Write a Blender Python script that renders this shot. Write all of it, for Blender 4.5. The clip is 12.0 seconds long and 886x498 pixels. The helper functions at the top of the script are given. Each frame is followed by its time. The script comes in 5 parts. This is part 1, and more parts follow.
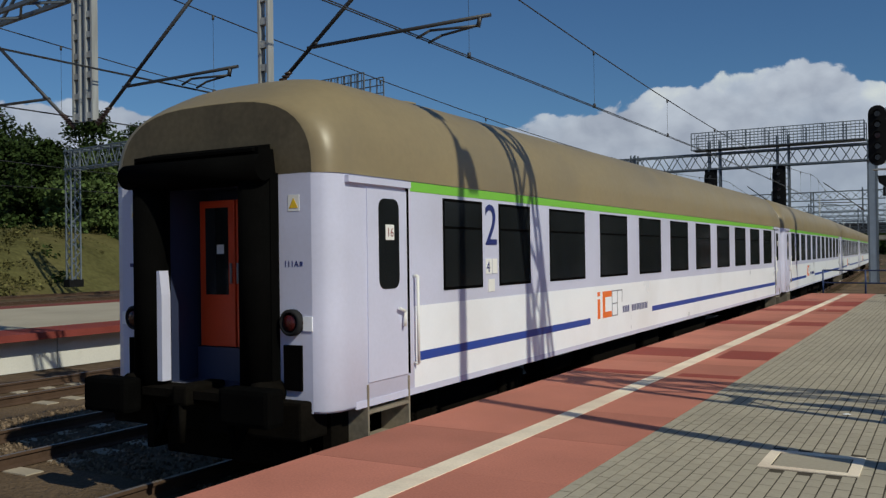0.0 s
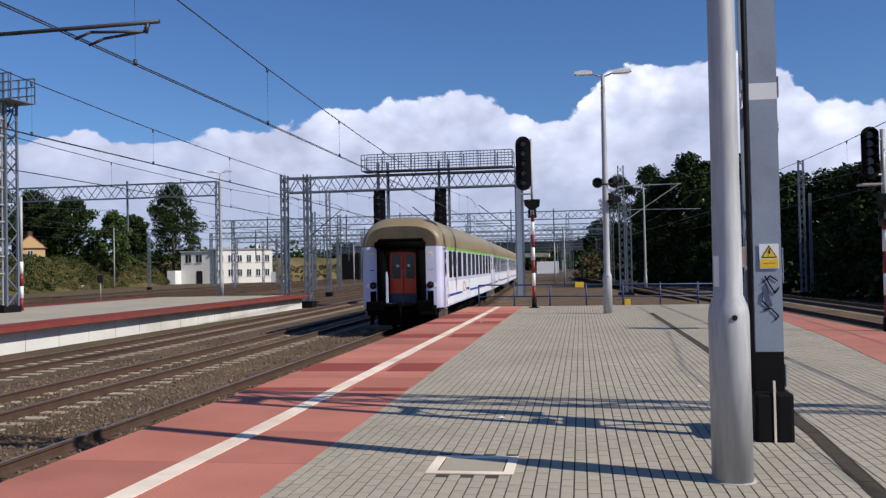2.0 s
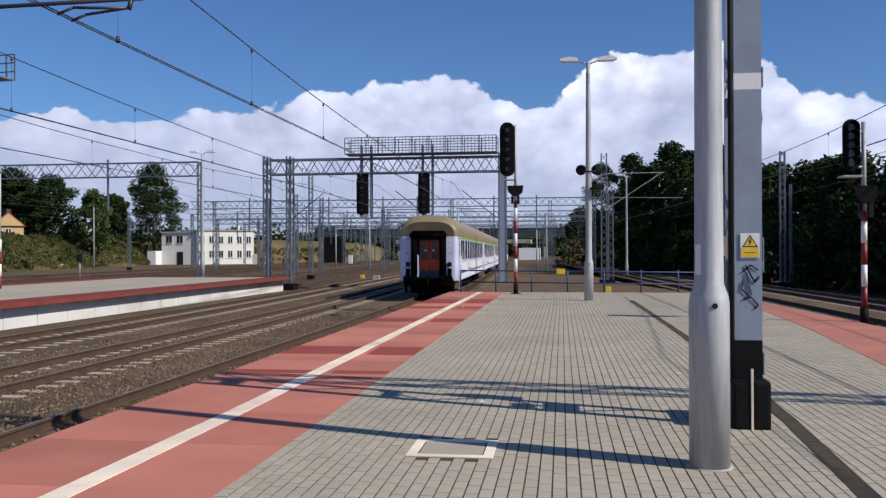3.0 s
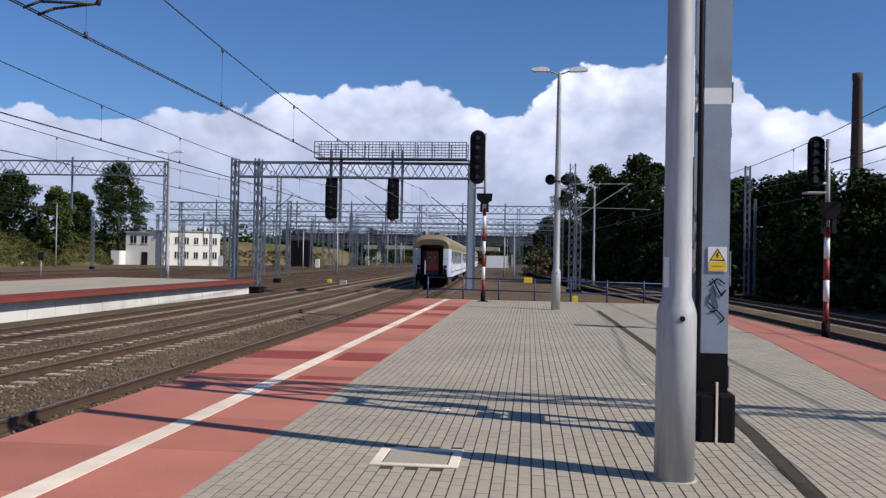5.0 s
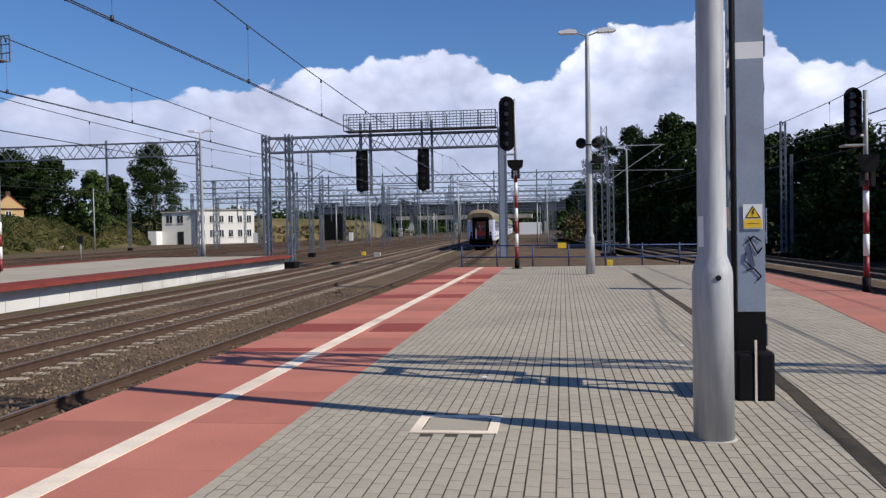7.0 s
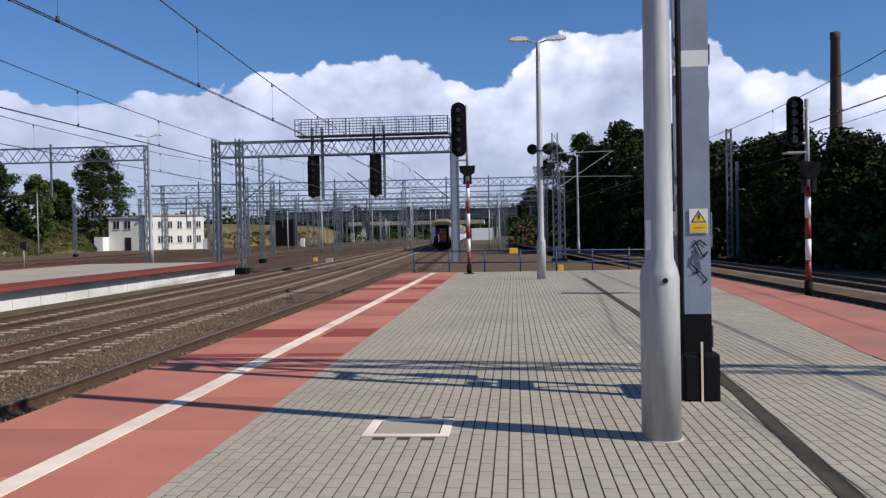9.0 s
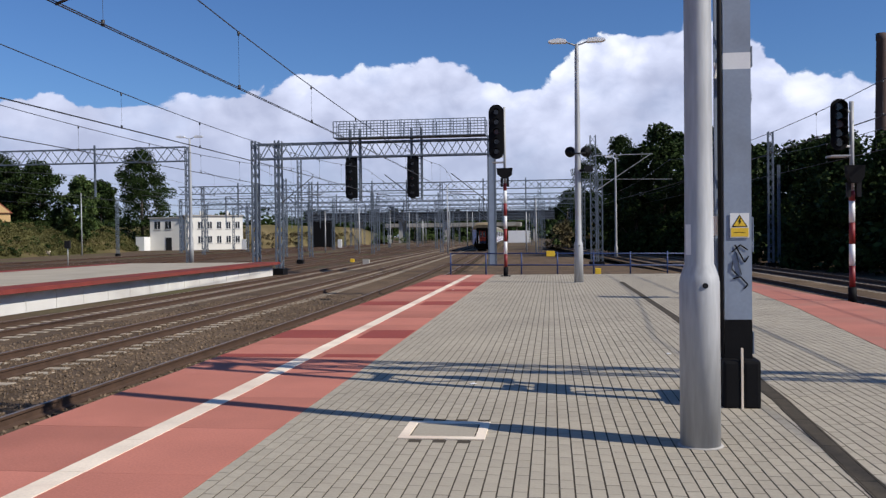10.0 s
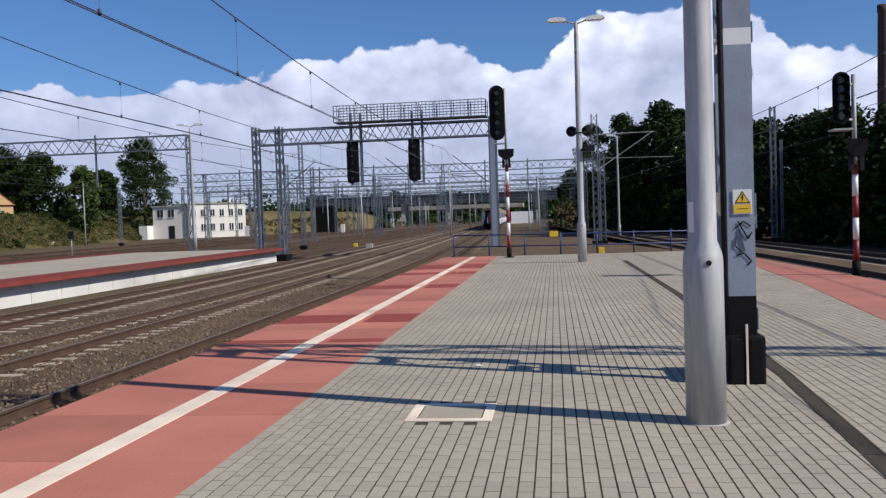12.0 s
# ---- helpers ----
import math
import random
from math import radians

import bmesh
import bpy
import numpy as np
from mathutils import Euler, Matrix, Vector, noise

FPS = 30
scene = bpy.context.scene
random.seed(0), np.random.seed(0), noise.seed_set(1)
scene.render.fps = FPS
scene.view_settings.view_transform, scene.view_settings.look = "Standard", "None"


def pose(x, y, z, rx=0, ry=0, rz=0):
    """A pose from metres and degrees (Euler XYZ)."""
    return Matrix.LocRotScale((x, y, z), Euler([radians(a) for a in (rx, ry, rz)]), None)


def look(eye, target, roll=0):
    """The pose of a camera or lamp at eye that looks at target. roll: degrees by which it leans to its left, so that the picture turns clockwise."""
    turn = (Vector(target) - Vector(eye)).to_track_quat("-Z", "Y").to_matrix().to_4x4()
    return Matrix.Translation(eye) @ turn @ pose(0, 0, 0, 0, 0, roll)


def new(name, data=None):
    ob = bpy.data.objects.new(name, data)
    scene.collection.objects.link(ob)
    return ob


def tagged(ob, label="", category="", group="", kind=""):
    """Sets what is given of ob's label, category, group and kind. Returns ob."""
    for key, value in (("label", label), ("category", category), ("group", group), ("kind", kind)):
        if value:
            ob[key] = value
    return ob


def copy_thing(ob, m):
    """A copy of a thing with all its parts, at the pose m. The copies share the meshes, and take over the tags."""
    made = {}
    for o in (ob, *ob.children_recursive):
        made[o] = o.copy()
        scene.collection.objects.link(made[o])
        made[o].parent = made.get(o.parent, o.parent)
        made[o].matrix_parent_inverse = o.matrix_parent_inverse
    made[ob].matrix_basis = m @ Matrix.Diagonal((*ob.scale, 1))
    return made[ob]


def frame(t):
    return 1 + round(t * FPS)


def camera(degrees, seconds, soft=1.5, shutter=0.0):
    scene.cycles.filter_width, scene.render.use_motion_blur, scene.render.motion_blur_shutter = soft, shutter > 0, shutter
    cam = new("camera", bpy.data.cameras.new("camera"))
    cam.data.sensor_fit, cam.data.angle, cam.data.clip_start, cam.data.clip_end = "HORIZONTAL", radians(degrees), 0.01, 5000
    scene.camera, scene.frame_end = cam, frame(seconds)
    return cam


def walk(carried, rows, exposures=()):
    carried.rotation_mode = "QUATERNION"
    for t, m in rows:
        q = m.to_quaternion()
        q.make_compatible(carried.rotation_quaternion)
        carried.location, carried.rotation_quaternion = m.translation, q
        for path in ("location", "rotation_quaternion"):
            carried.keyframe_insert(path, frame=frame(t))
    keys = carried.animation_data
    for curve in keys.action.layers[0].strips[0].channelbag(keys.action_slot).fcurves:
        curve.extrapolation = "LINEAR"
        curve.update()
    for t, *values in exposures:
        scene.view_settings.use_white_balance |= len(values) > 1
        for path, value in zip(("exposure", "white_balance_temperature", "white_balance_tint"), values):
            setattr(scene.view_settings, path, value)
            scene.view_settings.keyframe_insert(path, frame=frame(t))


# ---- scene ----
cam = camera(53.6, 12.0, soft=1.35)
EYE = (0.0, 0.0, 1.7)
# seconds, yaw, pitch, roll, and how far the hand has drifted from EYE
TURNS = [
    (0, 30.04, 0.42, 0.80, 0.05, -0.04, 0.01),
    (0.1, 25.5, -0.05, 1.5, 0.02, -0.045, 0.015),
    (0.3, 17.2, -0.60, 1.45, -0.02, -0.06, 0.02),
    (0.5, 14.45, -0.42, 1.37, -0.03, -0.065, 0.022),
    (0.7, 12.2, -0.02, 1.10, -0.03, -0.05, 0.024),
    (1, 10.73, 0.24, 0.79, -0.02, -0.034, 0.024),
    (1.5, 9.80, 0.14, 1.04, 0.01, -0.023, 0.018),
    (2, 8.90, 1.21, 1.12, 0.016, -0.008, 0.012),
    (2.5, 7.66, 0.86, -0.08, 0.018, -0.015, 0.004),
    (3, 7.73, 0.21, 0.19, 0.006, -0.01, 0.005),
    (3.2, 5.58, -0.54, 0.73, 0.005, -0.005, 0.006),
    (5, 5.62, 0.64, -1.07, -0.013, 0.040, 0.013),
    (5.5, 5.92, 0.05, -0.45, -0.013, 0.034, 0.011),
    (6, 5.94, -1.44, 0.46, -0.008, 0.030, 0.009),
    (6.5, 6.72, -1.80, 0.96, -0.004, 0.034, 0.008),
    (7, 7.77, -1.37, 1.09, -0.003, 0.036, 0.006),
    (7.2, 7.06, -1.46, 1.00, -0.001, 0.028, 0.002),
    (8.8, 4.96, -0.83, 1.06, 0.006, 0.002, -0.006),
    (9, 4.66, -1.05, 1.10, 0.004, 0.0, -0.010),
    (9.5, 5.79, -0.73, 1.20, -0.003, -0.002, -0.006),
    (10, 7.05, -0.88, 0.70, -0.004, -0.002, -0.004),
    (10.5, 6.81, -0.89, 0.64, 0.002, -0.006, -0.005),
    (11, 5.81, -1.49, 1.00, 0.006, -0.004, -0.010),
    (11.5, 6.73, -1.81, 1.38, 0.004, -0.003, -0.007),
    (12, 7.23, -2.02, 1.95, 0.0, 0.0, 0.0),
]
walk(cam, [(t, pose(EYE[0] + dx, EYE[1] + dy, EYE[2] + dz, 90 + p, r, y)) for t, y, p, r, dx, dy, dz in TURNS],
     exposures=[(0.0, -0.70, 6600, -2), (0.3, -0.56, 6600, 1), (0.5, -0.42, 6550, 3), (0.7, -0.30, 6500, 5), (1.0, -0.18, 6400, 8), (1.5, -0.10, 6300, 10), (3.0, -0.10, 6230, 10),
                (12.0, -0.10, 6230, 10)])

# ---- world, sun ----
SUN_EL, SUN_AZ = 39.0, 108.3       # azimuth clockwise from +y
RAIL = -0.66                       # rail head below the platform
BED = -0.84                        # ballast top


def nd(nt, kind, operation=None, use_clamp=None, sky_type=None, sun_disc=None, data_type=None, blend_type=None, feature=None):
    n = nt.nodes.new(kind)
    if operation is not None:
        n.operation = operation
    if use_clamp is not None:
        n.use_clamp = use_clamp
    if sky_type is not None:
        n.sky_type = sky_type
    if sun_disc is not None:
        n.sun_disc = sun_disc
    if data_type is not None:
        n.data_type = data_type
    if blend_type is not None:
        n.blend_type = blend_type
    if feature is not None:
        n.feature = feature
    return n


def math_node(nt, op, a, b=None, c=None, clamp=False):
    n = nd(nt, "ShaderNodeMath", operation=op, use_clamp=clamp)
    for i, v in enumerate((a, b, c)):
        if v is None:
            continue
        if isinstance(v, (int, float)):
            n.inputs[i].default_value = v
        else:
            nt.links.new(v, n.inputs[i])
    return n.outputs[0]


def ramp(nt, fac, stops, mode="LINEAR"):
    n = nd(nt, "ShaderNodeValToRGB")
    n.color_ramp.interpolation = mode
    e = n.color_ramp.elements
    while len(e) < len(stops):
        e.new(0.5)
    for q, (p, col) in zip(e, stops):
        q.position = p
        q.color = (*col, 1) if len(col) == 3 else col
    nt.links.new(fac, n.inputs[0])
    return n.outputs[0]


def grey(v):
    return (v, v, v)


def build_world():
    w = bpy.data.worlds.new("sky")
    scene.world = w
    w.use_nodes = True
    nt = w.node_tree
    nt.nodes.clear()
    sky = nd(nt, "ShaderNodeTexSky", sky_type="NISHITA", sun_disc=False)
    sky.sun_elevation, sky.sun_rotation = radians(SUN_EL), radians(SUN_AZ)
    sky.ozone_density, sky.dust_density, sky.air_density = 2.5, 0.3, 1.0
    coord = nd(nt, "ShaderNodeTexCoord").outputs["Generated"]
    sep = nd(nt, "ShaderNodeSeparateXYZ")
    nt.links.new(coord, sep.inputs[0])
    az = math_node(nt, "ARCTAN2", sep.outputs[0], sep.outputs[1])
    el = math_node(nt, "ARCSINE", sep.outputs[2])
    # billowing top of the cloud bank: height over the horizon by azimuth
    azn = math_node(nt, "MULTIPLY_ADD", az, 1 / radians(100), 0.5, clamp=True)
    top = ramp(nt, azn, [(0.5 + a / 100, grey(h / 20)) for a, h in CLOUD_TOP], "EASE")
    mp = nd(nt, "ShaderNodeCombineXYZ")
    nt.links.new(az, mp.inputs[0])
    nt.links.new(math_node(nt, "MULTIPLY", el, 1.3), mp.inputs[1])

    def fbm(scale, detail, rough=0.55, warp=0.0):
        n = nd(nt, "ShaderNodeTexNoise")
        n.inputs["Scale"].default_value, n.inputs["Detail"].default_value = scale, detail
        n.inputs["Roughness"].default_value, n.inputs["Distortion"].default_value = rough, warp
        nt.links.new(mp.outputs[0], n.inputs["Vector"])
        return n.outputs[0]

    def puffs(scale):
        n = nd(nt, "ShaderNodeTexVoronoi", feature="SMOOTH_F1")
        n.inputs["Scale"].default_value, n.inputs["Smoothness"].default_value = scale, 0.35
        n.inputs["Detail"].default_value = 2.0
        nt.links.new(mp.outputs[0], n.inputs["Vector"])
        return n.outputs["Distance"]

    p1, f1, f2 = puffs(16), fbm(9, 6), fbm(30, 6, 0.6, 0.3)
    eld = math_node(nt, "MULTIPLY", el, 180 / math.pi / 20)
    edge = math_node(nt, "SUBTRACT", top, eld)
    edge = math_node(nt, "ADD", edge, math_node(nt, "MULTIPLY_ADD", p1, -0.085, 0.088))
    edge = math_node(nt, "ADD", edge, math_node(nt, "MULTIPLY_ADD", f2, 0.09, -0.045))
    mask = ramp(nt, math_node(nt, "MULTIPLY_ADD", edge, 4.0, 0.5), [(0.485, grey(0)), (0.545, grey(1))], "EASE")
    soft = ramp(nt, f1, [(0.25, grey(0.75)), (0.5, grey(1))])
    low = ramp(nt, eld, [(0.0, grey(0.55)), (0.1, grey(0.75)), (0.2, grey(0.9)), (0.35, grey(1))])
    tone = math_node(nt, "ADD", math_node(nt, "MULTIPLY", p1, -0.45), math_node(nt, "MULTIPLY_ADD", f2, 0.5, 0.82))
    rim = ramp(nt, math_node(nt, "MULTIPLY", edge, 2.0), [(0.0, grey(1.0)), (0.28, grey(0.55)), (0.7, grey(0.0))])
    side = ramp(nt, azn, [(0.10, grey(0.68)), (0.28, grey(0.74)), (0.40, grey(0.93)), (0.5, grey(1.0))])
    deep = math_node(nt, "MULTIPLY", math_node(nt, "MULTIPLY_ADD", rim, 0.36, 0.68), side)
    base = ramp(nt, eld, [(0.05, grey(0.80)), (0.3, grey(0.92)), (0.5, grey(1.0))])
    shade = math_node(nt, "MULTIPLY", tone, math_node(nt, "MULTIPLY", deep, base), clamp=True)
    cloud = ramp(nt, shade, [(0.35, (0.45, 0.48, 0.63)), (0.6, (0.66, 0.69, 0.85)), (0.84, (1.0, 1.0, 1.0))])
    gain = nd(nt, "ShaderNodeMix", data_type="RGBA", blend_type="MULTIPLY")
    gain.inputs["Factor"].default_value = 1.0
    nt.links.new(cloud, gain.inputs["A"])
    gain.inputs["B"].default_value = (CLOUD, CLOUD, CLOUD, 1)
    mix = nd(nt, "ShaderNodeMix", data_type="RGBA")
    nt.links.new(math_node(nt, "MULTIPLY", mask, math_node(nt, "MULTIPLY", low, soft)), mix.inputs["Factor"])
    tint = nd(nt, "ShaderNodeMix", data_type="RGBA", blend_type="MULTIPLY")
    tint.inputs["Factor"].default_value = 1.0
    nt.links.new(sky.outputs[0], tint.inputs["A"])
    tint.inputs["B"].default_value = (*SKY_TINT, 1)
    nt.links.new(tint.outputs["Result"], mix.inputs["A"])
    nt.links.new(gain.outputs["Result"], mix.inputs["B"])
    bg = nd(nt, "ShaderNodeBackground")
    bg.inputs[1].default_value = 0.064
    nt.links.new(mix.outputs["Result"], bg.inputs[0])
    nt.links.new(bg.outputs[0], nd(nt, "ShaderNodeOutputWorld").inputs[0])


CLOUD_TOP = [(-50, 9.2), (-45, 9.2), (-38, 7.8), (-32, 8.2), (-26, 8.1), (-22, 8.5), (-19.5, 9.5), (-14.5, 10.1), (-11, 10.5), (-9, 11.2), (-7.4, 11.7), (-5.4, 11.1),
             (-4, 9.7), (-2.5, 9.3), (-0.3, 9.5), (0.6, 10.2), (2.2, 11.8), (4, 12.3), (7, 12.7), (10.3, 12.6), (12.6, 11.9), (13.7, 10.6), (14.6, 9.3), (17.7, 9.2),
             (20.9, 7.9), (30, 7.0), (50, 6.0)]
CLOUD = 19.0
SKY_TINT = (0.82, 1.13, 1.61)
build_world()
sun = new("sun", bpy.data.lights.new("sun", "SUN"))
sun.data.energy, sun.data.angle, sun.data.color = 5.0, radians(0.55), (1.0, 0.91, 0.78)
_a, _e = radians(SUN_AZ), radians(SUN_EL)
sun.matrix_world = look((0, 0, 40), (-math.sin(_a) * math.cos(_e), -math.cos(_a) * math.cos(_e), 40 - math.sin(_e)))


# ---- materials ----
def mat(name, colour, rough=0.6, metal=0.0, vary=0.25, scale=6.0, fine=60.0, bump=0.0, bump_scale=40.0, per_object=0.0,
        per_island=0.0, spec=0.5, stain=None, stretch=(1, 1, 1), emit=None):
    """Colour with grain and stains at two scales, roughness wear and fine relief, in metres."""
    m = bpy.data.materials.new(name)
    m.use_nodes = True
    nt = m.node_tree
    b = nt.nodes["Principled BSDF"]
    b.inputs["Metallic"].default_value = metal
    b.inputs["Specular IOR Level"].default_value = spec
    co = nd(nt, "ShaderNodeTexCoord").outputs["Object"]
    mp = nd(nt, "ShaderNodeMapping")
    mp.inputs["Scale"].default_value = stretch
    nt.links.new(co, mp.inputs[0])

    def noise_tex(s, d):
        n = nd(nt, "ShaderNodeTexNoise")
        n.inputs["Scale"].default_value, n.inputs["Detail"].default_value = s, d
        nt.links.new(mp.outputs[0], n.inputs["Vector"])
        return n.outputs[0]

    big, small = noise_tex(scale, 4), noise_tex(fine, 3)
    f = math_node(nt, "ADD", math_node(nt, "MULTIPLY", big, 0.6), math_node(nt, "MULTIPLY", small, 0.4))
    lo = tuple(c * (1 - vary) for c in colour)
    hi = tuple(min(1, c * (1 + vary)) for c in colour)
    out = ramp(nt, f, [(0.3, lo), (0.5, colour), (0.7, hi)])
    if stain:
        s = ramp(nt, noise_tex(scale * 0.35, 6), [(0.5, grey(0)), (0.68, grey(stain[1]))])
        mx = nd(nt, "ShaderNodeMix", data_type="RGBA")
        nt.links.new(s, mx.inputs["Factor"])
        nt.links.new(out, mx.inputs["A"])
        mx.inputs["B"].default_value = (*stain[0], 1)
        out = mx.outputs["Result"]
    for amount, node, sock in ((per_object, "ShaderNodeObjectInfo", "Random"), (per_island, "ShaderNodeNewGeometry", "Random Per Island")):
        if amount:
            r = nd(nt, node).outputs[sock]
            v = ramp(nt, r, [(0, grey(1 - amount)), (1, grey(1 + amount * 0.6))])
            mx = nd(nt, "ShaderNodeMix", data_type="RGBA", blend_type="MULTIPLY")
            mx.inputs["Factor"].default_value = 1
            nt.links.new(out, mx.inputs["A"])
            nt.links.new(v, mx.inputs["B"])
            out = mx.outputs["Result"]
    nt.links.new(out, b.inputs["Base Color"])
    nt.links.new(math_node(nt, "MULTIPLY_ADD", big, 0.25, rough - 0.12, clamp=True), b.inputs["Roughness"])
    if bump:
        bp = nd(nt, "ShaderNodeBump")
        bp.inputs["Strength"].default_value, bp.inputs["Distance"].default_value = 1.0, bump
        nt.links.new(noise_tex(bump_scale, 5), bp.inputs["Height"])
        nt.links.new(bp.outputs[0], b.inputs["Normal"])
    if emit:
        b.inputs["Emission Color"].default_value, b.inputs["Emission Strength"].default_value = (*emit[0], 1), emit[1]
    return m


PAVER = mat("paver", (0.40, 0.355, 0.28), 0.9, vary=0.17, scale=0.5, fine=30, bump=0.002, bump_scale=120, per_object=0.06, per_island=0.07, spec=0.2)
JOINT = mat("joint_sand", (0.075, 0.064, 0.05), 0.95, vary=0.3, fine=90, spec=0.1)
RED = mat("red_surface", (0.50, 0.19, 0.138), 0.85, vary=0.22, scale=0.8, fine=50, bump=0.002, bump_scale=90, spec=0.2, stain=((0.40, 0.15, 0.105), 0.8), per_object=0.16)
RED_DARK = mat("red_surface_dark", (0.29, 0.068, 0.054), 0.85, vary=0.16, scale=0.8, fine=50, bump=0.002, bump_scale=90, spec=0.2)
RED_EDGE = mat("red_edge_paint", (0.21, 0.05, 0.042), 0.85, vary=0.25, scale=0.8, fine=40, bump=0.002, bump_scale=90, spec=0.1, stain=((0.15, 0.06, 0.05), 0.7))
RED_WORN = mat("red_surface_worn", (0.44, 0.175, 0.13), 0.85, vary=0.2, scale=0.9, fine=40, bump=0.002, bump_scale=90, spec=0.2, stain=((0.30, 0.19, 0.15), 0.9))
SLEEPER_DARK = mat("sleeper_timber", (0.10, 0.075, 0.05), 0.95, vary=0.3, scale=3, fine=40, spec=0.1)
LINE = mat("line_paint", (0.86, 0.735, 0.585), 0.8, vary=0.16, scale=2, fine=40, stain=((0.58, 0.42, 0.33), 0.75), spec=0.25, per_object=0.08)
CONC = mat("concrete", (0.42, 0.40, 0.37), 0.9, vary=0.2, scale=1.2, fine=40, bump=0.003, bump_scale=60, spec=0.2, stain=((0.25, 0.23, 0.2), 0.6))
WHITEWALL = mat("platform_face", (0.66, 0.65, 0.62), 0.85, vary=0.1, scale=0.8, fine=20, stain=((0.42, 0.40, 0.37), 0.5), spec=0.2)
BALLAST = mat("ballast", (0.135, 0.094, 0.060), 0.95, vary=0.5, scale=0.6, fine=22, bump=0.05, bump_scale=16, spec=0.15)
STONE = mat("ballast_stone", (0.185, 0.135, 0.092), 0.95, vary=0.3, scale=2, fine=30, per_island=0.45, spec=0.2)
EARTH = mat("earth", (0.12, 0.084, 0.058), 0.95, vary=0.4, scale=0.25, fine=6, bump=0.05, bump_scale=5, spec=0.1, stain=((0.11, 0.12, 0.05), 0.7))
SLEEPER = mat("sleeper_concrete", (0.42, 0.36, 0.28), 0.9, vary=0.2, scale=2, fine=40, per_object=0.15, per_island=0.15, spec=0.2)
RUST = mat("rail_rust", (0.075, 0.045, 0.03), 0.8, vary=0.3, scale=3, fine=40, spec=0.3)
STEEL = mat("rail_head", (0.30, 0.24, 0.19), 0.45, metal=0.6, vary=0.15, scale=2)
GALV = mat("galvanised", (0.41, 0.42, 0.43), 0.6, metal=0.2, vary=0.24, scale=7, fine=34, stain=((0.25, 0.25, 0.245), 0.85), stretch=(1, 1, 0.12))
GREYPAINT = mat("mast_paint", (0.25, 0.295, 0.37), 0.6, vary=0.12, scale=3, fine=30, stain=((0.15, 0.16, 0.17), 0.5))
LATTICE = mat("lattice_paint", (0.12, 0.145, 0.18), 0.6, vary=0.2, scale=2, fine=15)
BLACK = mat("black_paint", (0.008, 0.008, 0.009), 0.7, vary=0.3, scale=4, spec=0.12)
DARK = mat("dark_metal", (0.018, 0.018, 0.02), 0.7, vary=0.3, scale=6, spec=0.15)
WIRE = mat("wire", (0.05, 0.05, 0.055), 0.5, metal=0.3, vary=0.1)
INSUL = mat("insulator", (0.05, 0.03, 0.025), 0.3, vary=0.2)
WHITE = mat("white_paint", (0.78, 0.78, 0.77), 0.45, vary=0.06, scale=3)
REDPAINT = mat("red_paint", (0.20, 0.015, 0.015), 0.5, vary=0.15, scale=4)
YELLOW = mat("yellow_paint", (0.80, 0.52, 0.03), 0.5, vary=0.08, scale=4)
BLUERAIL = mat("blue_paint", (0.03, 0.055, 0.16), 0.5, vary=0.2, scale=4)
STEP = mat("step_well", (0.24, 0.205, 0.16), 0.8, vary=0.35, scale=3, fine=20, stain=((0.08, 0.07, 0.055), 0.8))
LAV = mat("coach_grey", (0.58, 0.595, 0.77), 0.34, vary=0.05, scale=1.5, fine=25, spec=0.5, stain=((0.42, 0.42, 0.50), 0.35))
COACHWHITE = mat("coach_white", (0.87, 0.90, 0.98), 0.32, vary=0.03, scale=1.5, fine=25, stain=((0.66, 0.66, 0.68), 0.35))
ROOF = mat("coach_roof", (0.26, 0.205, 0.115), 0.42, vary=0.12, scale=1.0, fine=12, stain=((0.18, 0.15, 0.10), 0.6), spec=0.5)
# roof beige darkened: the shade on the domed end, put into the colour
ROOF_END = mat("shaded_roof_end", (0.10, 0.083, 0.055), 0.6, vary=0.3, scale=2, fine=15, spec=0.2)
GREENSTRIPE = mat("green_stripe", (0.20, 0.52, 0.06), 0.4, vary=0.05)
BLUESTRIPE = mat("blue_stripe", (0.02, 0.06, 0.33), 0.4, vary=0.05)
GLASS = mat("coach_glass", (0.012, 0.014, 0.016), 0.12, vary=0.2, scale=1, spec=0.55)
RUBBER = mat("rubber", (0.003, 0.003, 0.003), 0.9, vary=0.3, scale=3, spec=0.01)
VESTIBULE = mat("vestibule_paint", (0.028, 0.038, 0.085), 0.5, vary=0.1, scale=2)
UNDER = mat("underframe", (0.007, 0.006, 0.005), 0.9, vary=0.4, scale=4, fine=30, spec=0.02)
ORANGE = mat("orange_door", (0.66, 0.06, 0.012), 0.45, vary=0.06)
LOGO_O = mat("logo_orange", (0.80, 0.17, 0.03), 0.4, vary=0.03)
NAVY = mat("navy_letter", (0.02, 0.03, 0.16), 0.4, vary=0.03)
GREYLETTER = mat("grey_letter", (0.25, 0.25, 0.30), 0.4, vary=0.03)
TAIL = mat("tail_lamp", (0.05, 0.007, 0.007), 0.25, vary=0.1)
BARK = mat("bark", (0.09, 0.07, 0.05), 0.9, vary=0.3, scale=4, fine=30, bump=0.02)
LEAF = mat("leaf", (0.028, 0.046, 0.013), 0.6, vary=0.3, scale=0.4, per_island=0.6, spec=0.06)
LEAF_L = mat("leaf_pale", (0.075, 0.11, 0.035), 0.6, vary=0.3, scale=0.4, per_island=0.6, spec=0.06)
GRASS = mat("grass", (0.084, 0.080, 0.031), 0.95, vary=0.55, scale=0.14, fine=2.5, bump=0.25, bump_scale=1.6, spec=0.05, stain=((0.15, 0.112, 0.058), 0.9))
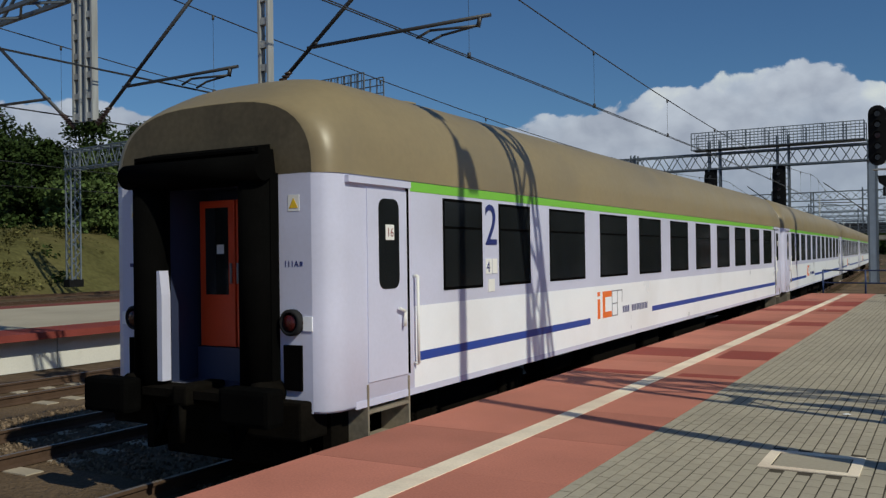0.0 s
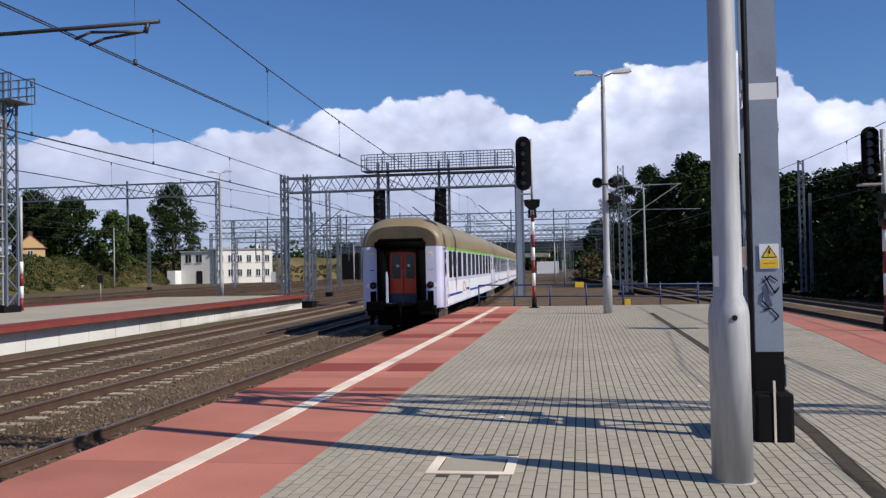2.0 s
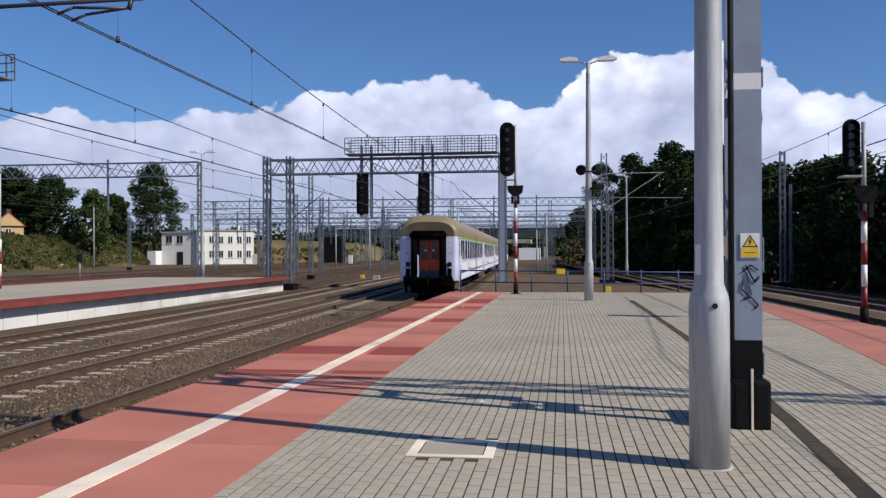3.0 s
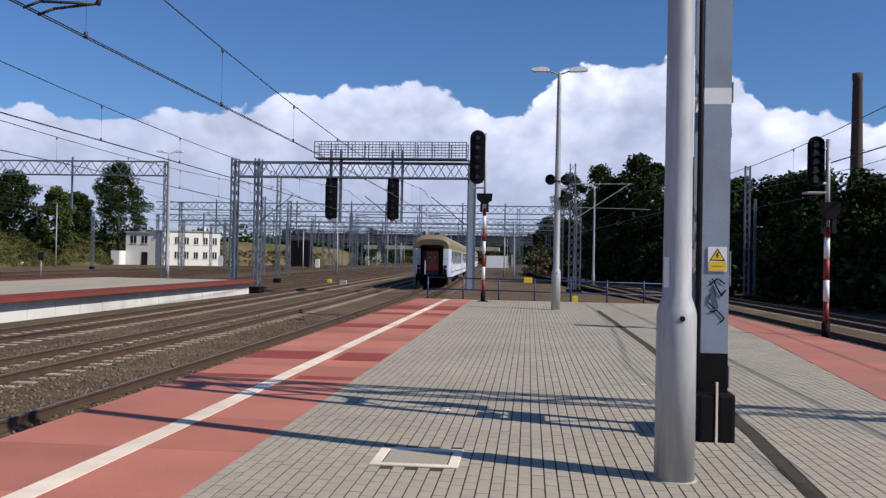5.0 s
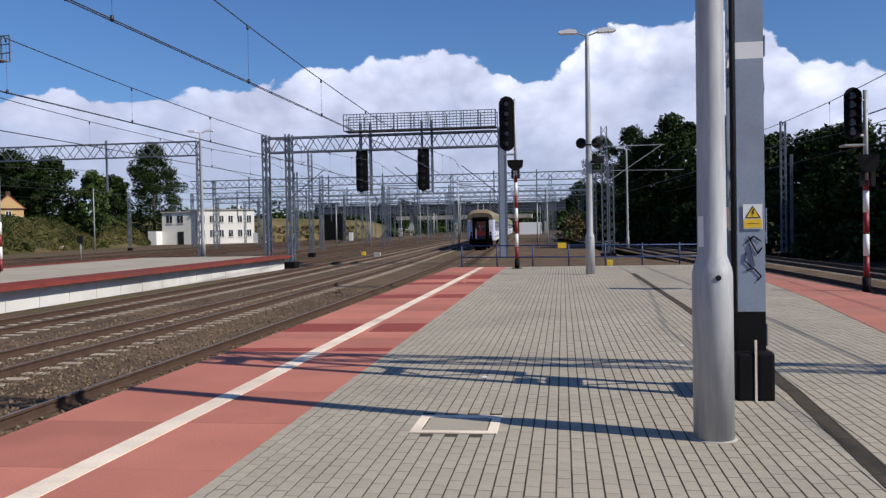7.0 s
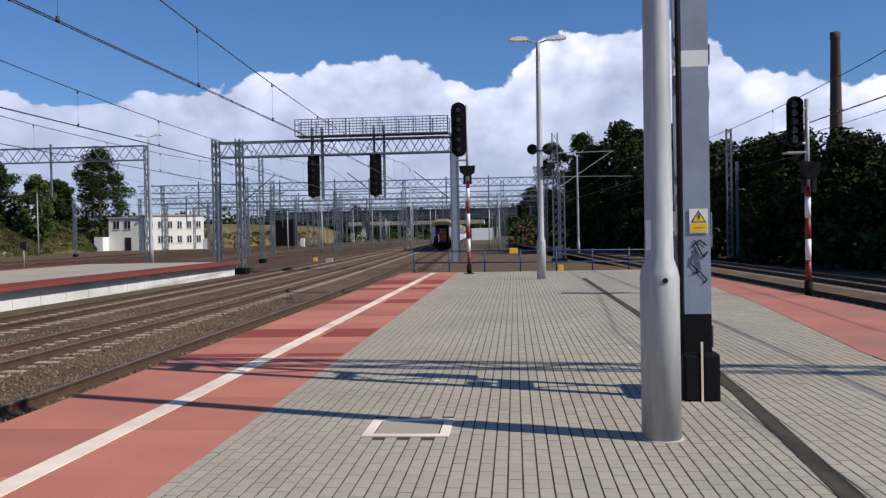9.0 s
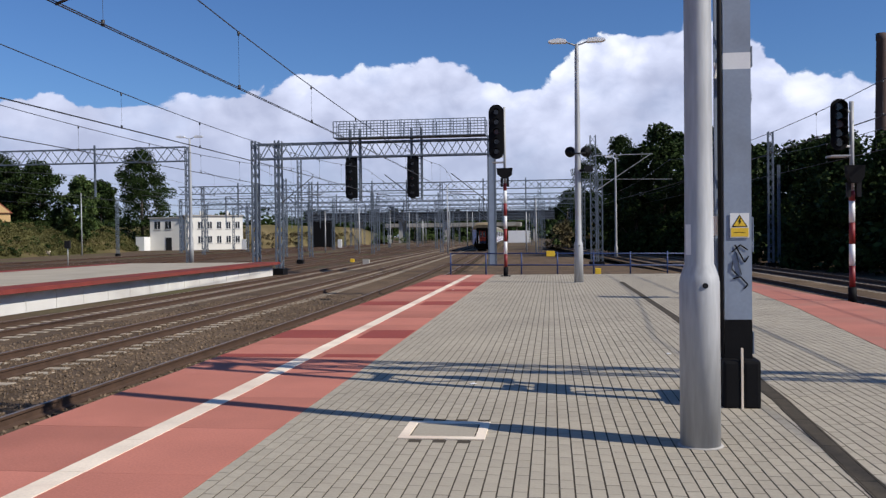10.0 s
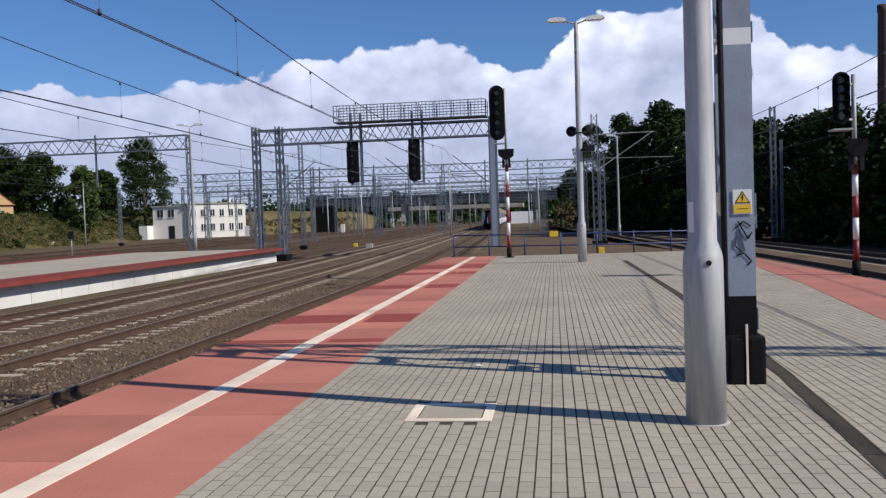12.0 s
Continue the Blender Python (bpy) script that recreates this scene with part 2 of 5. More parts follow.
GRASS_TUFT = mat("grass_tuft", (0.115, 0.108, 0.042), 0.95, vary=0.4, scale=0.2, fine=3, spec=0.05, per_island=0.5)
DRY = mat("dry_grass", (0.185, 0.148, 0.078), 0.95, vary=0.4, scale=0.2, fine=3, bump=0.25, bump_scale=1.6, spec=0.05, stain=((0.10, 0.095, 0.035), 0.85), per_island=0.3)
PLASTER = mat("plaster", (0.74, 0.72, 0.66), 0.9, vary=0.06, scale=0.4, fine=5)
PLASTER_Y = mat("plaster_ochre", (0.62, 0.42, 0.20), 0.9, vary=0.08, scale=0.4, fine=5)
TILE = mat("roof_tile", (0.28, 0.09, 0.055), 0.85, vary=0.25, scale=1.5, fine=12)
BRICKRED = mat("chimney_brick", (0.07, 0.045, 0.038), 0.9, vary=0.25, scale=0.5, fine=5)
PANE = mat("house_glass", (0.03, 0.035, 0.04), 0.15, vary=0.1)
HAZE = mat("far_structure", (0.022, 0.026, 0.034), 0.8, vary=0.2, scale=0.3, fine=3)


# ---- mesh helpers ----
def box(bm, x0, x1, y0, y1, z0, z1, bevel=0.0):
    v = [bm.verts.new((x, y, z)) for x in (x0, x1) for y in (y0, y1) for z in (z0, z1)]
    fs = [bm.faces.new([v[i] for i in q]) for q in ((0, 1, 3, 2), (4, 6, 7, 5), (0, 4, 5, 1), (2, 3, 7, 6), (0, 2, 6, 4), (1, 5, 7, 3))]
    if bevel:
        es = list({e for f in fs for e in f.edges})
        bmesh.ops.bevel(bm, geom=es, offset=bevel, segments=2, affect="EDGES", profile=0.6)
    return bm


def rod(bm, a, b, r, r2=None, n=8, caps=True):
    """A round bar from a to b."""
    a, b = Vector(a), Vector(b)
    d = (b - a).normalized()
    u = d.orthogonal().normalized()
    w = d.cross(u)
    r2 = r if r2 is None else r2
    rings = []
    for p, q in ((a, r), (b, r2)):
        rings.append([bm.verts.new(p + (u * math.cos(2 * math.pi * i / n) + w * math.sin(2 * math.pi * i / n)) * q) for i in range(n)])
    for i in range(n):
        f = bm.faces.new((rings[0][i], rings[0][(i + 1) % n], rings[1][(i + 1) % n], rings[1][i]))
        f.smooth = n > 5
    if caps:
        bm.faces.new(rings[0][::-1])
        bm.faces.new(rings[1])
    return bm


def tube(bm, pts, r, n=5):
    """A thin round wire through the points, one connected skin."""
    rings = []
    for p in pts:
        rings.append([bm.verts.new((p[0] + r * math.cos(2 * math.pi * i / n), p[1], p[2] + r * math.sin(2 * math.pi * i / n))) for i in range(n)])
    for p, q in zip(rings, rings[1:]):
        for i in range(n):
            bm.faces.new((p[i], p[(i + 1) % n], q[(i + 1) % n], q[i])).smooth = True
    return bm


def bar(bm, a, b, w, h=None):
    """A square bar from a to b."""
    a, b = Vector(a), Vector(b)
    h = h or w
    d = (b - a).normalized()
    up = Vector((0, 0, 1)) if abs(d.z) < 0.95 else Vector((0, 1, 0))
    u = d.cross(up).normalized()
    v = u.cross(d)
    c = [(-1, -1), (1, -1), (1, 1), (-1, 1)]
    r0 = [bm.verts.new(a + u * (w / 2 * i) + v * (h / 2 * j)) for i, j in c]
    r1 = [bm.verts.new(b + u * (w / 2 * i) + v * (h / 2 * j)) for i, j in c]
    for i in range(4):
        bm.faces.new((r0[i], r0[(i + 1) % 4], r1[(i + 1) % 4], r1[i]))
    bm.faces.new(r0[::-1])
    bm.faces.new(r1)
    return bm


def lathe(bm, prof, at=(0, 0, 0), n=24):
    """Turns a profile of (radius, height) about the upright through at."""
    rings = []
    for r, z in prof:
        rings.append([bm.verts.new((at[0] + r * math.cos(2 * math.pi * i / n), at[1] + r * math.sin(2 * math.pi * i / n), at[2] + z)) for i in range(n)])
    for p, q in zip(rings, rings[1:]):
        for i in range(n):
            f = bm.faces.new((p[i], p[(i + 1) % n], q[(i + 1) % n], q[i]))
            f.smooth = True
    bm.faces.new(rings[0][::-1])
    bm.faces.new(rings[-1])
    return bm


def prism(bm, pts, axis, a, b):
    """A closed outline swept between two places on an axis ('x', 'y' or 'z')."""
    def place(p, s):
        return {"x": (s, p[0], p[1]), "y": (p[0], s, p[1]), "z": (p[0], p[1], s)}[axis]
    r0 = [bm.verts.new(place(p, a)) for p in pts]
    r1 = [bm.verts.new(place(p, b)) for p in pts]
    n = len(pts)
    for i in range(n):
        bm.faces.new((r0[i], r0[(i + 1) % n], r1[(i + 1) % n], r1[i]))
    bm.faces.new(r0[::-1])
    bm.faces.new(r1)
    return bm


def finish(bm, name, material):
    bmesh.ops.recalc_face_normals(bm, faces=bm.faces)
    me = bpy.data.meshes.new(name)
    bm.to_mesh(me)
    bm.free()
    for q in material if isinstance(material, (list, tuple)) else (material,):
        me.materials.append(q)
    return me


def part(name, bm, material, parent=None, label=""):
    ob = new(name, finish(bm, name, material))
    if parent:
        ob.parent = parent
    if label:
        ob["label"] = label
    return ob


def B():
    return bmesh.new()


def thing(name, label, category, group="", kind="", at=None):
    ob = new(name)
    if at is not None:
        ob.matrix_basis = at
    return tagged(ob, label, category, group, kind)


def solid(name, bm, material, label, category="", group="", kind=""):
    return tagged(part(name, bm, material), label, category, group, kind)


def raw(name, verts, faces, material, parent=None, smooth=False):
    me = bpy.data.meshes.new(name)
    me.from_pydata(verts, [], faces)
    me.materials.append(material)
    if smooth:
        me.polygons.foreach_set("use_smooth", [True] * len(me.polygons))
    ob = new(name, me)
    ob.parent = parent
    return ob


def lettering(name, text, size, material, parent, m, depth=0.002, label=""):
    cu = bpy.data.curves.new(name, "FONT")
    cu.body, cu.size, cu.extrude, cu.align_x = text, size, depth, "LEFT"
    tmp = bpy.data.objects.new(name, cu)
    scene.collection.objects.link(tmp)
    me = bpy.data.meshes.new_from_object(tmp.evaluated_get(bpy.context.evaluated_depsgraph_get()))
    bpy.data.objects.remove(tmp)
    me.materials.clear()
    me.materials.append(material)
    ob = new(name, me)
    ob.parent = parent
    ob.matrix_basis = m
    if label:
        ob["label"] = label
    return ob


# ---- ground, tracks, platforms ----
def bend(y):
    """How far the tracks have swung aside at y."""
    if y < 20:
        return 0.0
    return -0.042 * (y - 20) ** 2 / 80 if y < 60 else -0.84 - 0.042 * (y - 60)


TRACKS = (-6.575, -10.75, -15.1)
PLAT_L, PLAT_R, PLAT_END = -4.78, 7.15, 37.5


def ground():
    vs, fs = [], []
    xs = [-2500, -900, -400, -200, -120, -90, -70, -50, -30, -10, 10, 25, 40, 60, 90, 200, 400, 900, 2500]
    ys = [-600, -200, -60, 0, 40, 80, 120, 160, 200, 260, 350, 600, 1200, 2500]
    for y in ys:
        for x in xs:
            vs.append((x, y, BED - 0.12))
    w = len(xs)
    for j in range(len(ys) - 1):
        for i in range(w - 1):
            fs.append((j * w + i, j * w + i + 1, (j + 1) * w + i + 1, (j + 1) * w + i))
    return tagged(raw("ground", vs, fs, EARTH), "brown earth and gravel of the railway yard", "ground", kind="structure")


def strip(name, x0, x1, ys, z, material, label, drop=0.5, follow=True):
    """A long bed with sloping shoulders that follows the tracks."""
    vs, fs = [], []
    for y in ys:
        b = bend(y) if follow else 0
        vs += [(x0 + b - drop, y, z - 0.3), (x0 + b, y, z), (x1 + b, y, z), (x1 + b + drop, y, z - 0.3)]
    for j in range(len(ys) - 1):
        for i in range(3):
            fs.append((j * 4 + i, j * 4 + i + 1, j * 4 + i + 5, j * 4 + i + 4))
    return tagged(raw(name, vs, fs, material), label, "track bed", kind="structure")


YS = [-40, -10, 0, 10, 20] + list(range(24, 64, 4)) + list(range(70, 260, 10))


def rail_mesh(bm, x, ys, curve=bend):
    """A flat-bottomed rail: foot, web and head."""
    prof = [(-0.075, -0.17), (0.075, -0.17), (0.075, -0.155), (0.012, -0.13), (0.012, -0.045), (0.036, -0.035), (0.036, -0.005), (0.028, 0), (-0.028, 0),
            (-0.036, -0.005), (-0.036, -0.035), (-0.012, -0.045), (-0.012, -0.13), (-0.075, -0.155)]
    rows = [[bm.verts.new((x + curve(y) + px, y, RAIL + pz)) for px, pz in prof] for y in ys]
    n = len(prof)
    for p, q in zip(rows, rows[1:]):
        for i in range(n):
            f = bm.faces.new((p[i], p[(i + 1) % n], q[(i + 1) % n], q[i]))
            f.material_index = 1 if i == 7 else 0


def track(x, ys, first, last, curve=bend, label="", singles=0, sleepers=None):
    sleepers = sleepers or SLEEPER
    t = thing("railway_track", label, "railway track", "railway tracks")
    for s in (-0.7535, 0.7535):
        bm = B()
        rail_mesh(bm, x + s, ys, curve)
        part("rail", bm, [RUST, STEEL], t)
    bm = B()
    prism(bm, [(-1.3, -0.2), (1.3, -0.2), (1.27, 0.0), (0.5, 0.0), (0.4, -0.03), (-0.4, -0.03), (-0.5, 0.0), (-1.27, 0.0)], "y", -0.12, 0.12)
    me = finish(bm, "sleeper", sleepers)
    y, k, rest = first, 0, []
    while y < last:
        m = pose(x + curve(y), y, RAIL - 0.165, 0, 0, random.uniform(-0.6, 0.6))
        if k < singles:
            ob = new("sleeper", me)
            ob.parent, ob.matrix_basis = t, m
        else:
            rest.append(m)
        k += 1
        y += 0.6
    if rest:
        vs, fs = [], []
        for m in rest:
            o = len(vs)
            vs += [m @ v.co for v in me.vertices]
            fs += [[o + i for i in p.vertices] for p in me.polygons]
        far = raw("sleeper_run", vs, fs, sleepers, t)
        far["kind"] = "stuff"
    return t


ground()
strip("track_bed", -17.0, -4.9, YS, BED, BALLAST, "brown crushed-stone ballast under the tracks")
track(TRACKS[0], YS, -6, 200, label="rusty running track beside the platform edge", singles=60, sleepers=SLEEPER_DARK)
track(TRACKS[1], YS, -6, 200, label="rusty track with pale concrete sleepers", singles=110)
track(TRACKS[2], YS, 10, 200, label="rusty track along the far platform", singles=60)


def stones():
    """Loose ballast stones beside the near tracks."""
    vs, fs = [], []
    octa = [(1, 0, 0), (0, 1, 0), (-1, 0, 0), (0, -1, 0), (0, 0, 1), (0, 0, -0.6)]
    tri = [(0, 1, 4), (1, 2, 4), (2, 3, 4), (3, 0, 4), (1, 0, 5), (2, 1, 5), (3, 2, 5), (0, 3, 5)]
    for k in range(16000):
        y = 7 + 30 * random.random() ** 1.6
        x = random.uniform(-13.2, -5.0) + bend(y)
        if any(abs(x - bend(y) - t - s) < 0.1 for t in TRACKS for s in (-0.7535, 0.7535)):
            continue
        r = random.uniform(0.018, 0.042)
        q = Euler((random.random() * 6, random.random() * 6, random.random() * 6)).to_matrix()
        o = len(vs)
        c = Vector((x, y, BED + r * 0.35))
        s = Vector((r * random.uniform(0.7, 1.4), r, r * random.uniform(0.6, 1)))
        vs += [c + q @ Vector((a * s.x, b * s.y, d * s.z)) for a, b, d in octa]
        fs += [(a + o, b + o, d + o) for a, b, d in tri]
    return tagged(raw("ballast_stones", vs, fs, STONE), "loose grey-brown crushed stones between the tracks", "ballast", kind="stuff")


stones()


def red_inner(y):
    """Where the grey paving meets the red strip along the outer edge; the strip narrows towards the end."""
    return min(4.70 + 0.098 * (y - 13.3), PLAT_R - 0.8) if y > 6 else 3.985


def platform():
    p = thing("platform", "island platform paved in grey blocks with red edges", "platform", kind="structure")
    bm = B()
    prism(bm, [(PLAT_L + 0.12, -12), (PLAT_R - 0.1, -12), (PLAT_R - 0.1, 20), (PLAT_R - 0.9, PLAT_END), (PLAT_L + 0.12, PLAT_END)], "z", BED - 0.2, -0.075)
    part("core", bm, CONC, p)
    # coping and red strips, slab by slab
    for x0, x1, nm in ((PLAT_L, -2.43, "red_slab"),):
        y, k = -12.0, 0
        while y < PLAT_END - 0.1:
            y1 = min(y + 1.5, PLAT_END)
            for a, b in ((x0, -3.462), (-3.458, x1)):
                bm = B()
                box(bm, a, b, y + 0.002, y1 - 0.002, -0.16, random.uniform(-0.0015, 0.0005))
                part(nm, bm, RED, p)
            y = y1
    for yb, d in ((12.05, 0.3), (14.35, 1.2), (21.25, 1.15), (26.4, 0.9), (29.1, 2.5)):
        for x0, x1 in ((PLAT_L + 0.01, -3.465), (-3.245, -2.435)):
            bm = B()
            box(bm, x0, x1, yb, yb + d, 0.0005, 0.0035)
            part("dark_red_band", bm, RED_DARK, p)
    y = -12.0
    while y < PLAT_END - 0.31:
        y1 = min(y + 1.0, PLAT_END - 0.3)
        bm = B()
        a, b = (-3.46 - max(0.0, 9.0 - v) * 0.017 for v in (y, y1))
        prism(bm, [(a - 0.105, y + 0.003), (a + 0.105, y + 0.003), (b + 0.105, y1 - 0.003), (b - 0.105, y1 - 0.003)], "z", -0.01, 0.005)
        part("line_slab", bm, LINE, p)
        y = y1
    bm = B()
    inner = [(red_inner(y), y) for y in (PLAT_END, 20, 12, -12)]
    prism(bm, [(PLAT_R, -12), (PLAT_R, 19), (PLAT_R - 0.75, PLAT_END)] + inner, "z", -0.08, 0.005)
    part("red_strip", bm, RED_WORN, p)
    bm = B()
    prism(bm, [(-2.428, -12)] + [(red_inner(y) - 0.004, y) for y in (-12, 12, 20, 30, PLAT_END)] + [(-2.428, PLAT_END)], "z", -0.074, -0.0045)
    part("paving_bed", bm, JOINT, p)
    return p


PLATFORM = platform()


def pavers():
    """Blocks laid lengthwise in broken bond; those in the middle distance are single pieces."""
    w, l, g = 0.1025, 0.205, 0.0085
    bm = B()
    box(bm, -w / 2 + g / 2, w / 2 - g / 2, -l / 2 + 0.0042, l / 2 - 0.0042, -0.05, 0.0)
    top = [v for v in bm.verts if v.co.z > -0.01]
    for v in top:
        v.co.x *= 0.96
        v.co.y *= 0.99
    me = finish(bm, "paver", PAVER)
    vs, fs, k = [], [], 0
    base_v = [v.co.copy() for v in me.vertices]
    base_f = [tuple(q.vertices) for q in me.polygons]
    cols = int((7.0 + 2.428) / w)
    for i in range(cols):
        x = -2.428 + w * (i + 0.5)
        y = -5.1 + (0.5 * l if i % 2 else 0)
        while y < PLAT_END - l:
            skip = (-1.33 < x < -0.55 and 7.17 < y < 7.97) or x > red_inner(y) + 0.06
            if not skip:
                dz = random.uniform(-0.002, 0.001)
                if -1.6 < x < 0.9 and 5.6 < y < 7.25 and k < 290:
                    ob = new("paver", me)
                    ob.parent, ob.location = PLATFORM, (x, y, dz)
                    k += 1
                else:
                    o = len(vs)
                    vs += [(v.x + x, v.y + y, v.z + dz) for v in base_v]
                    fs += [[o + q for q in f] for f in base_f]
            y += l
    rest = raw("paving", vs, fs, PAVER, PLATFORM)
    rest["kind"] = "stuff"
    return rest


def drain_x(y):
    """Middle line of the drainage channel, a little askew to the paving."""
    return float(np.interp(y, (0, 6.4, 9.3, 14, 18.3, 31.2), (1.78, 2.11, 2.27, 2.38, 2.44, 2.40)))


def drain():
    d = thing("drain_channel", "narrow dark drainage channel sunk in the paving", "drain", kind="structure")

    def run(x0, x1, ya, yb, z0, z1):
        bm = B()
        prism(bm, [(drain_x(ya) + x0, ya), (drain_x(ya) + x1, ya), (drain_x(yb) + x1, yb), (drain_x(yb) + x0, yb)], "z", z0, z1)
        return bm
    for k in range(30):
        ya, yb = 1.2 + k, 2.196 + k
        part("channel_bed", run(-0.075, 0.075, ya, yb + 0.004, -0.04, 0.0015), DARK, d)
        for x in (-0.08, 0.062):
            part("channel_edge", run(x, x + 0.018, ya, yb, -0.03, 0.004), JOINT, d)
        part("grate", run(-0.058, 0.058, ya + 0.004, yb - 0.004, -0.01, 0.003), JOINT, d)


def hatch():
    h = thing("manhole_cover", "square concrete manhole cover in a pale frame", "manhole")
    bm = B()
    x0, x1, y0, y1, f = -1.305, -0.57, 7.23, 7.91, 0.085
    for a, b, c, e in ((x0, x1, y0, y0 + f), (x0, x1, y1 - f, y1), (x0, x0 + f, y0 + f, y1 - f), (x1 - f, x1, y0 + f, y1 - f)):
        box(bm, a, b, c, e, -0.011, 0.005, 0.002)
    part("frame", bm, LINE, h)
    bm = B()
    box(bm, x0 + f * 0.5, x1 - f * 0.5, y0 + f * 0.5, y1 - f * 0.5, -0.03, -0.0115)
    part("seat", bm, DARK, h)
    bm = B()
    box(bm, x0 + f + 0.014, x1 - f - 0.014, y0 + f + 0.014, y1 - f - 0.014, -0.011, 0.002, 0.003)
    part("cover", bm, PAVER, h)


drain()
hatch()


def far_platform():
    p = thing("far_platform", "second platform with a red edge and whitewashed face", "platform", kind="structure")
    x1, x0, y1 = -18.7, -31.0, 59.0
    bm = B()
    box(bm, x0 + 0.6, x1 - 0.55, -20, y1 - 0.3, BED - 0.2, -0.06)
    part("core", bm, CONC, p)
    bm = B()
    box(bm, x0 + 1.6, x1 - 1.6, -20, y1 - 0.5, -0.06, 0.0)
    part("paving", bm, PAVER, p)
    for a, b in ((x1 - 1.59, x1), (x0, x0 + 1.59)):
        bm = B()
        box(bm, a, b, -20, y1, -0.16, 0.006)
        part("red_edge", bm, RED_EDGE, p)
    y = -20.0
    while y < y1 - 0.5:
        bm = B()
        box(bm, x1 - 0.55, x1 - 0.45, y + 0.01, min(y + 1.98, y1 - 0.3), BED - 0.1, -0.17)
        part("face_panel", bm, WHITEWALL, p)
        y += 2.0


far_platform()


# ---- the train ----
COACH_LEN, GAP = 26.1, 0.45
HALF = 1.53


def coach_section(y):
    """Half width and roof height along the coach."""
    e = min(y, COACH_LEN - y)
    s = min(1.0, max(0.0, e / 1.0))
    lift = 0.67 + 0.33 * math.sin(s * math.pi / 2)
    r = 0.28
    inset = 0.0 if e > r else r - math.sqrt(max(0.0, r * r - (r - e) ** 2))
    return HALF - inset * 0.75, lift


def build_coach(last):
    c = thing("railway_coach", "grey and white passenger coach with dark windows and a beige roof", "railway coach", "coaches of the train")
    L = COACH_LEN
    st = [0, 0.03, 0.08, 0.15, 0.22, 0.30, 0.4, 0.5, 0.6, 0.7, 0.8, 0.9, 1.0, 1.2, 2.0]
    st = st + [4 + 2.0 * i for i in range(10)] + [L - s for s in reversed(st)]
    # body shell: side walls up to the gutter, closed ends
    bm = B()
    zs = [0.87, 0.90, 1.82, 3.19]
    rows = []
    for y in st:
        w, _ = coach_section(y)
        rows.append([bm.verts.new((sx * (w - (0.02 if z < 0.88 else 0)), y, z)) for sx in (-1, 1) for z in zs])
    for p, q in zip(rows, rows[1:]):
        for k in (0, 4):
            for i in range(3):
                f = bm.faces.new((p[k + i], p[k + i + 1], q[k + i + 1], q[k + i]))
                f.smooth = True
        bm.faces.new((p[0], q[0], q[4], p[4]))
    part("body", bm, LAV, c)
    # end walls with the gangway opening
    w = coach_section(0)[0]
    for y, o in ((0.0, 1), (L, -1)):
        a, b = sorted((y, y + o * 0.03))
        for x0, x1, z0, z1 in ((-w, -0.62, 0.87, 3.19), (0.62, w, 0.87, 3.19), (-0.62, 0.62, 0.87, 1.06), (-0.62, 0.62, 3.12, 3.19)):
            e = B()
            box(e, x0, x1, a, b, z0, z1)
            part("end_panel", e, LAV, c)
        a, b = sorted((y + o * 0.03, y + o * 0.6))
        for x0, x1, z0, z1 in ((-0.66, -0.62, 1.02, 3.16), (0.62, 0.66, 1.02, 3.16), (-0.62, 0.62, 1.02, 1.06), (-0.62, 0.62, 3.12, 3.16)):
            e = B()
            box(e, x0, x1, a, b, z0, z1)
            part("vestibule_wall", e, VESTIBULE if y == 0 else DARK, c)
        a, b = sorted((y + o * 0.6, y + o * 0.64))
        e = B()
        box(e, -0.66, 0.66, a, b, 1.02, 3.16)
        part("vestibule_wall", e, VESTIBULE if y == 0 else DARK, c)
    # roof
    bm = B()
    rows = []
    n = 22
    for y in st:
        w, lift = coach_section(y)
        row = []
        for i in range(n + 1):
            a = math.pi * i / n
            cx, sz = math.cos(a), math.sin(a)
            x = math.copysign(abs(cx) ** 0.62, cx) * (w + 0.012)
            row.append(bm.verts.new((x, y, 3.185 + 1.15 * lift * sz ** 0.78)))
        rows.append(row)
    for p, q in zip(rows, rows[1:]):
        for i in range(n):
            f = bm.faces.new((p[i], p[i + 1], q[i + 1], q[i]))
            f.smooth = True
    # flat end caps take the darker colour that stands for the dome's shade
    for p in (rows[0], rows[-1]):
        bm.faces.new(p).material_index = 1
    part("roof", bm, [ROOF, ROOF_END], c, "weathered beige roof with rounded ends")
    for y in (3.0, 6.2, 12.4, 19.5, 23.0):
        bm = B()
        lathe(bm, [(0.16, 0), (0.16, 0.07), (0.20, 0.08), (0.19, 0.12), (0.05, 0.15)], (0.45 if y < 4 else -0.2, y, 4.24), 12)
        part("roof_vent", bm, ROOF, c)
    wins = [(2.2, 3.12), (3.66, 4.58)] + [(5.34 + 2.165 * i, 6.72 + 2.165 * i) for i in range(9)]
    for sx in (1, -1):
        s = HALF * sx

        def plate(name, y0, y1, z0, z1, material, t=0.004, label="", deep=0.01):
            q = B()
            a, b = sorted((s - sx * deep, s + sx * t))
            box(q, a, b, y0, y1, z0, z1)
            return part(name, q, material, c, label)
        plate("white_band", 1.5, 24.65, 0.92, 1.82, COACHWHITE, 0.003, "white lower side panel")
        plate("green_stripe", 1.46, 24.7, 3.075, 3.18, GREENSTRIPE, 0.004)
        plate("blue_stripe", 1.6, 6.95, 1.215, 1.315, BLUESTRIPE, 0.006)
        plate("blue_stripe", 10.4, 24.6, 1.215, 1.315, BLUESTRIPE, 0.006)
        plate("sill", 0.4, 25.7, 0.86, 0.93, LAV, 0.006)
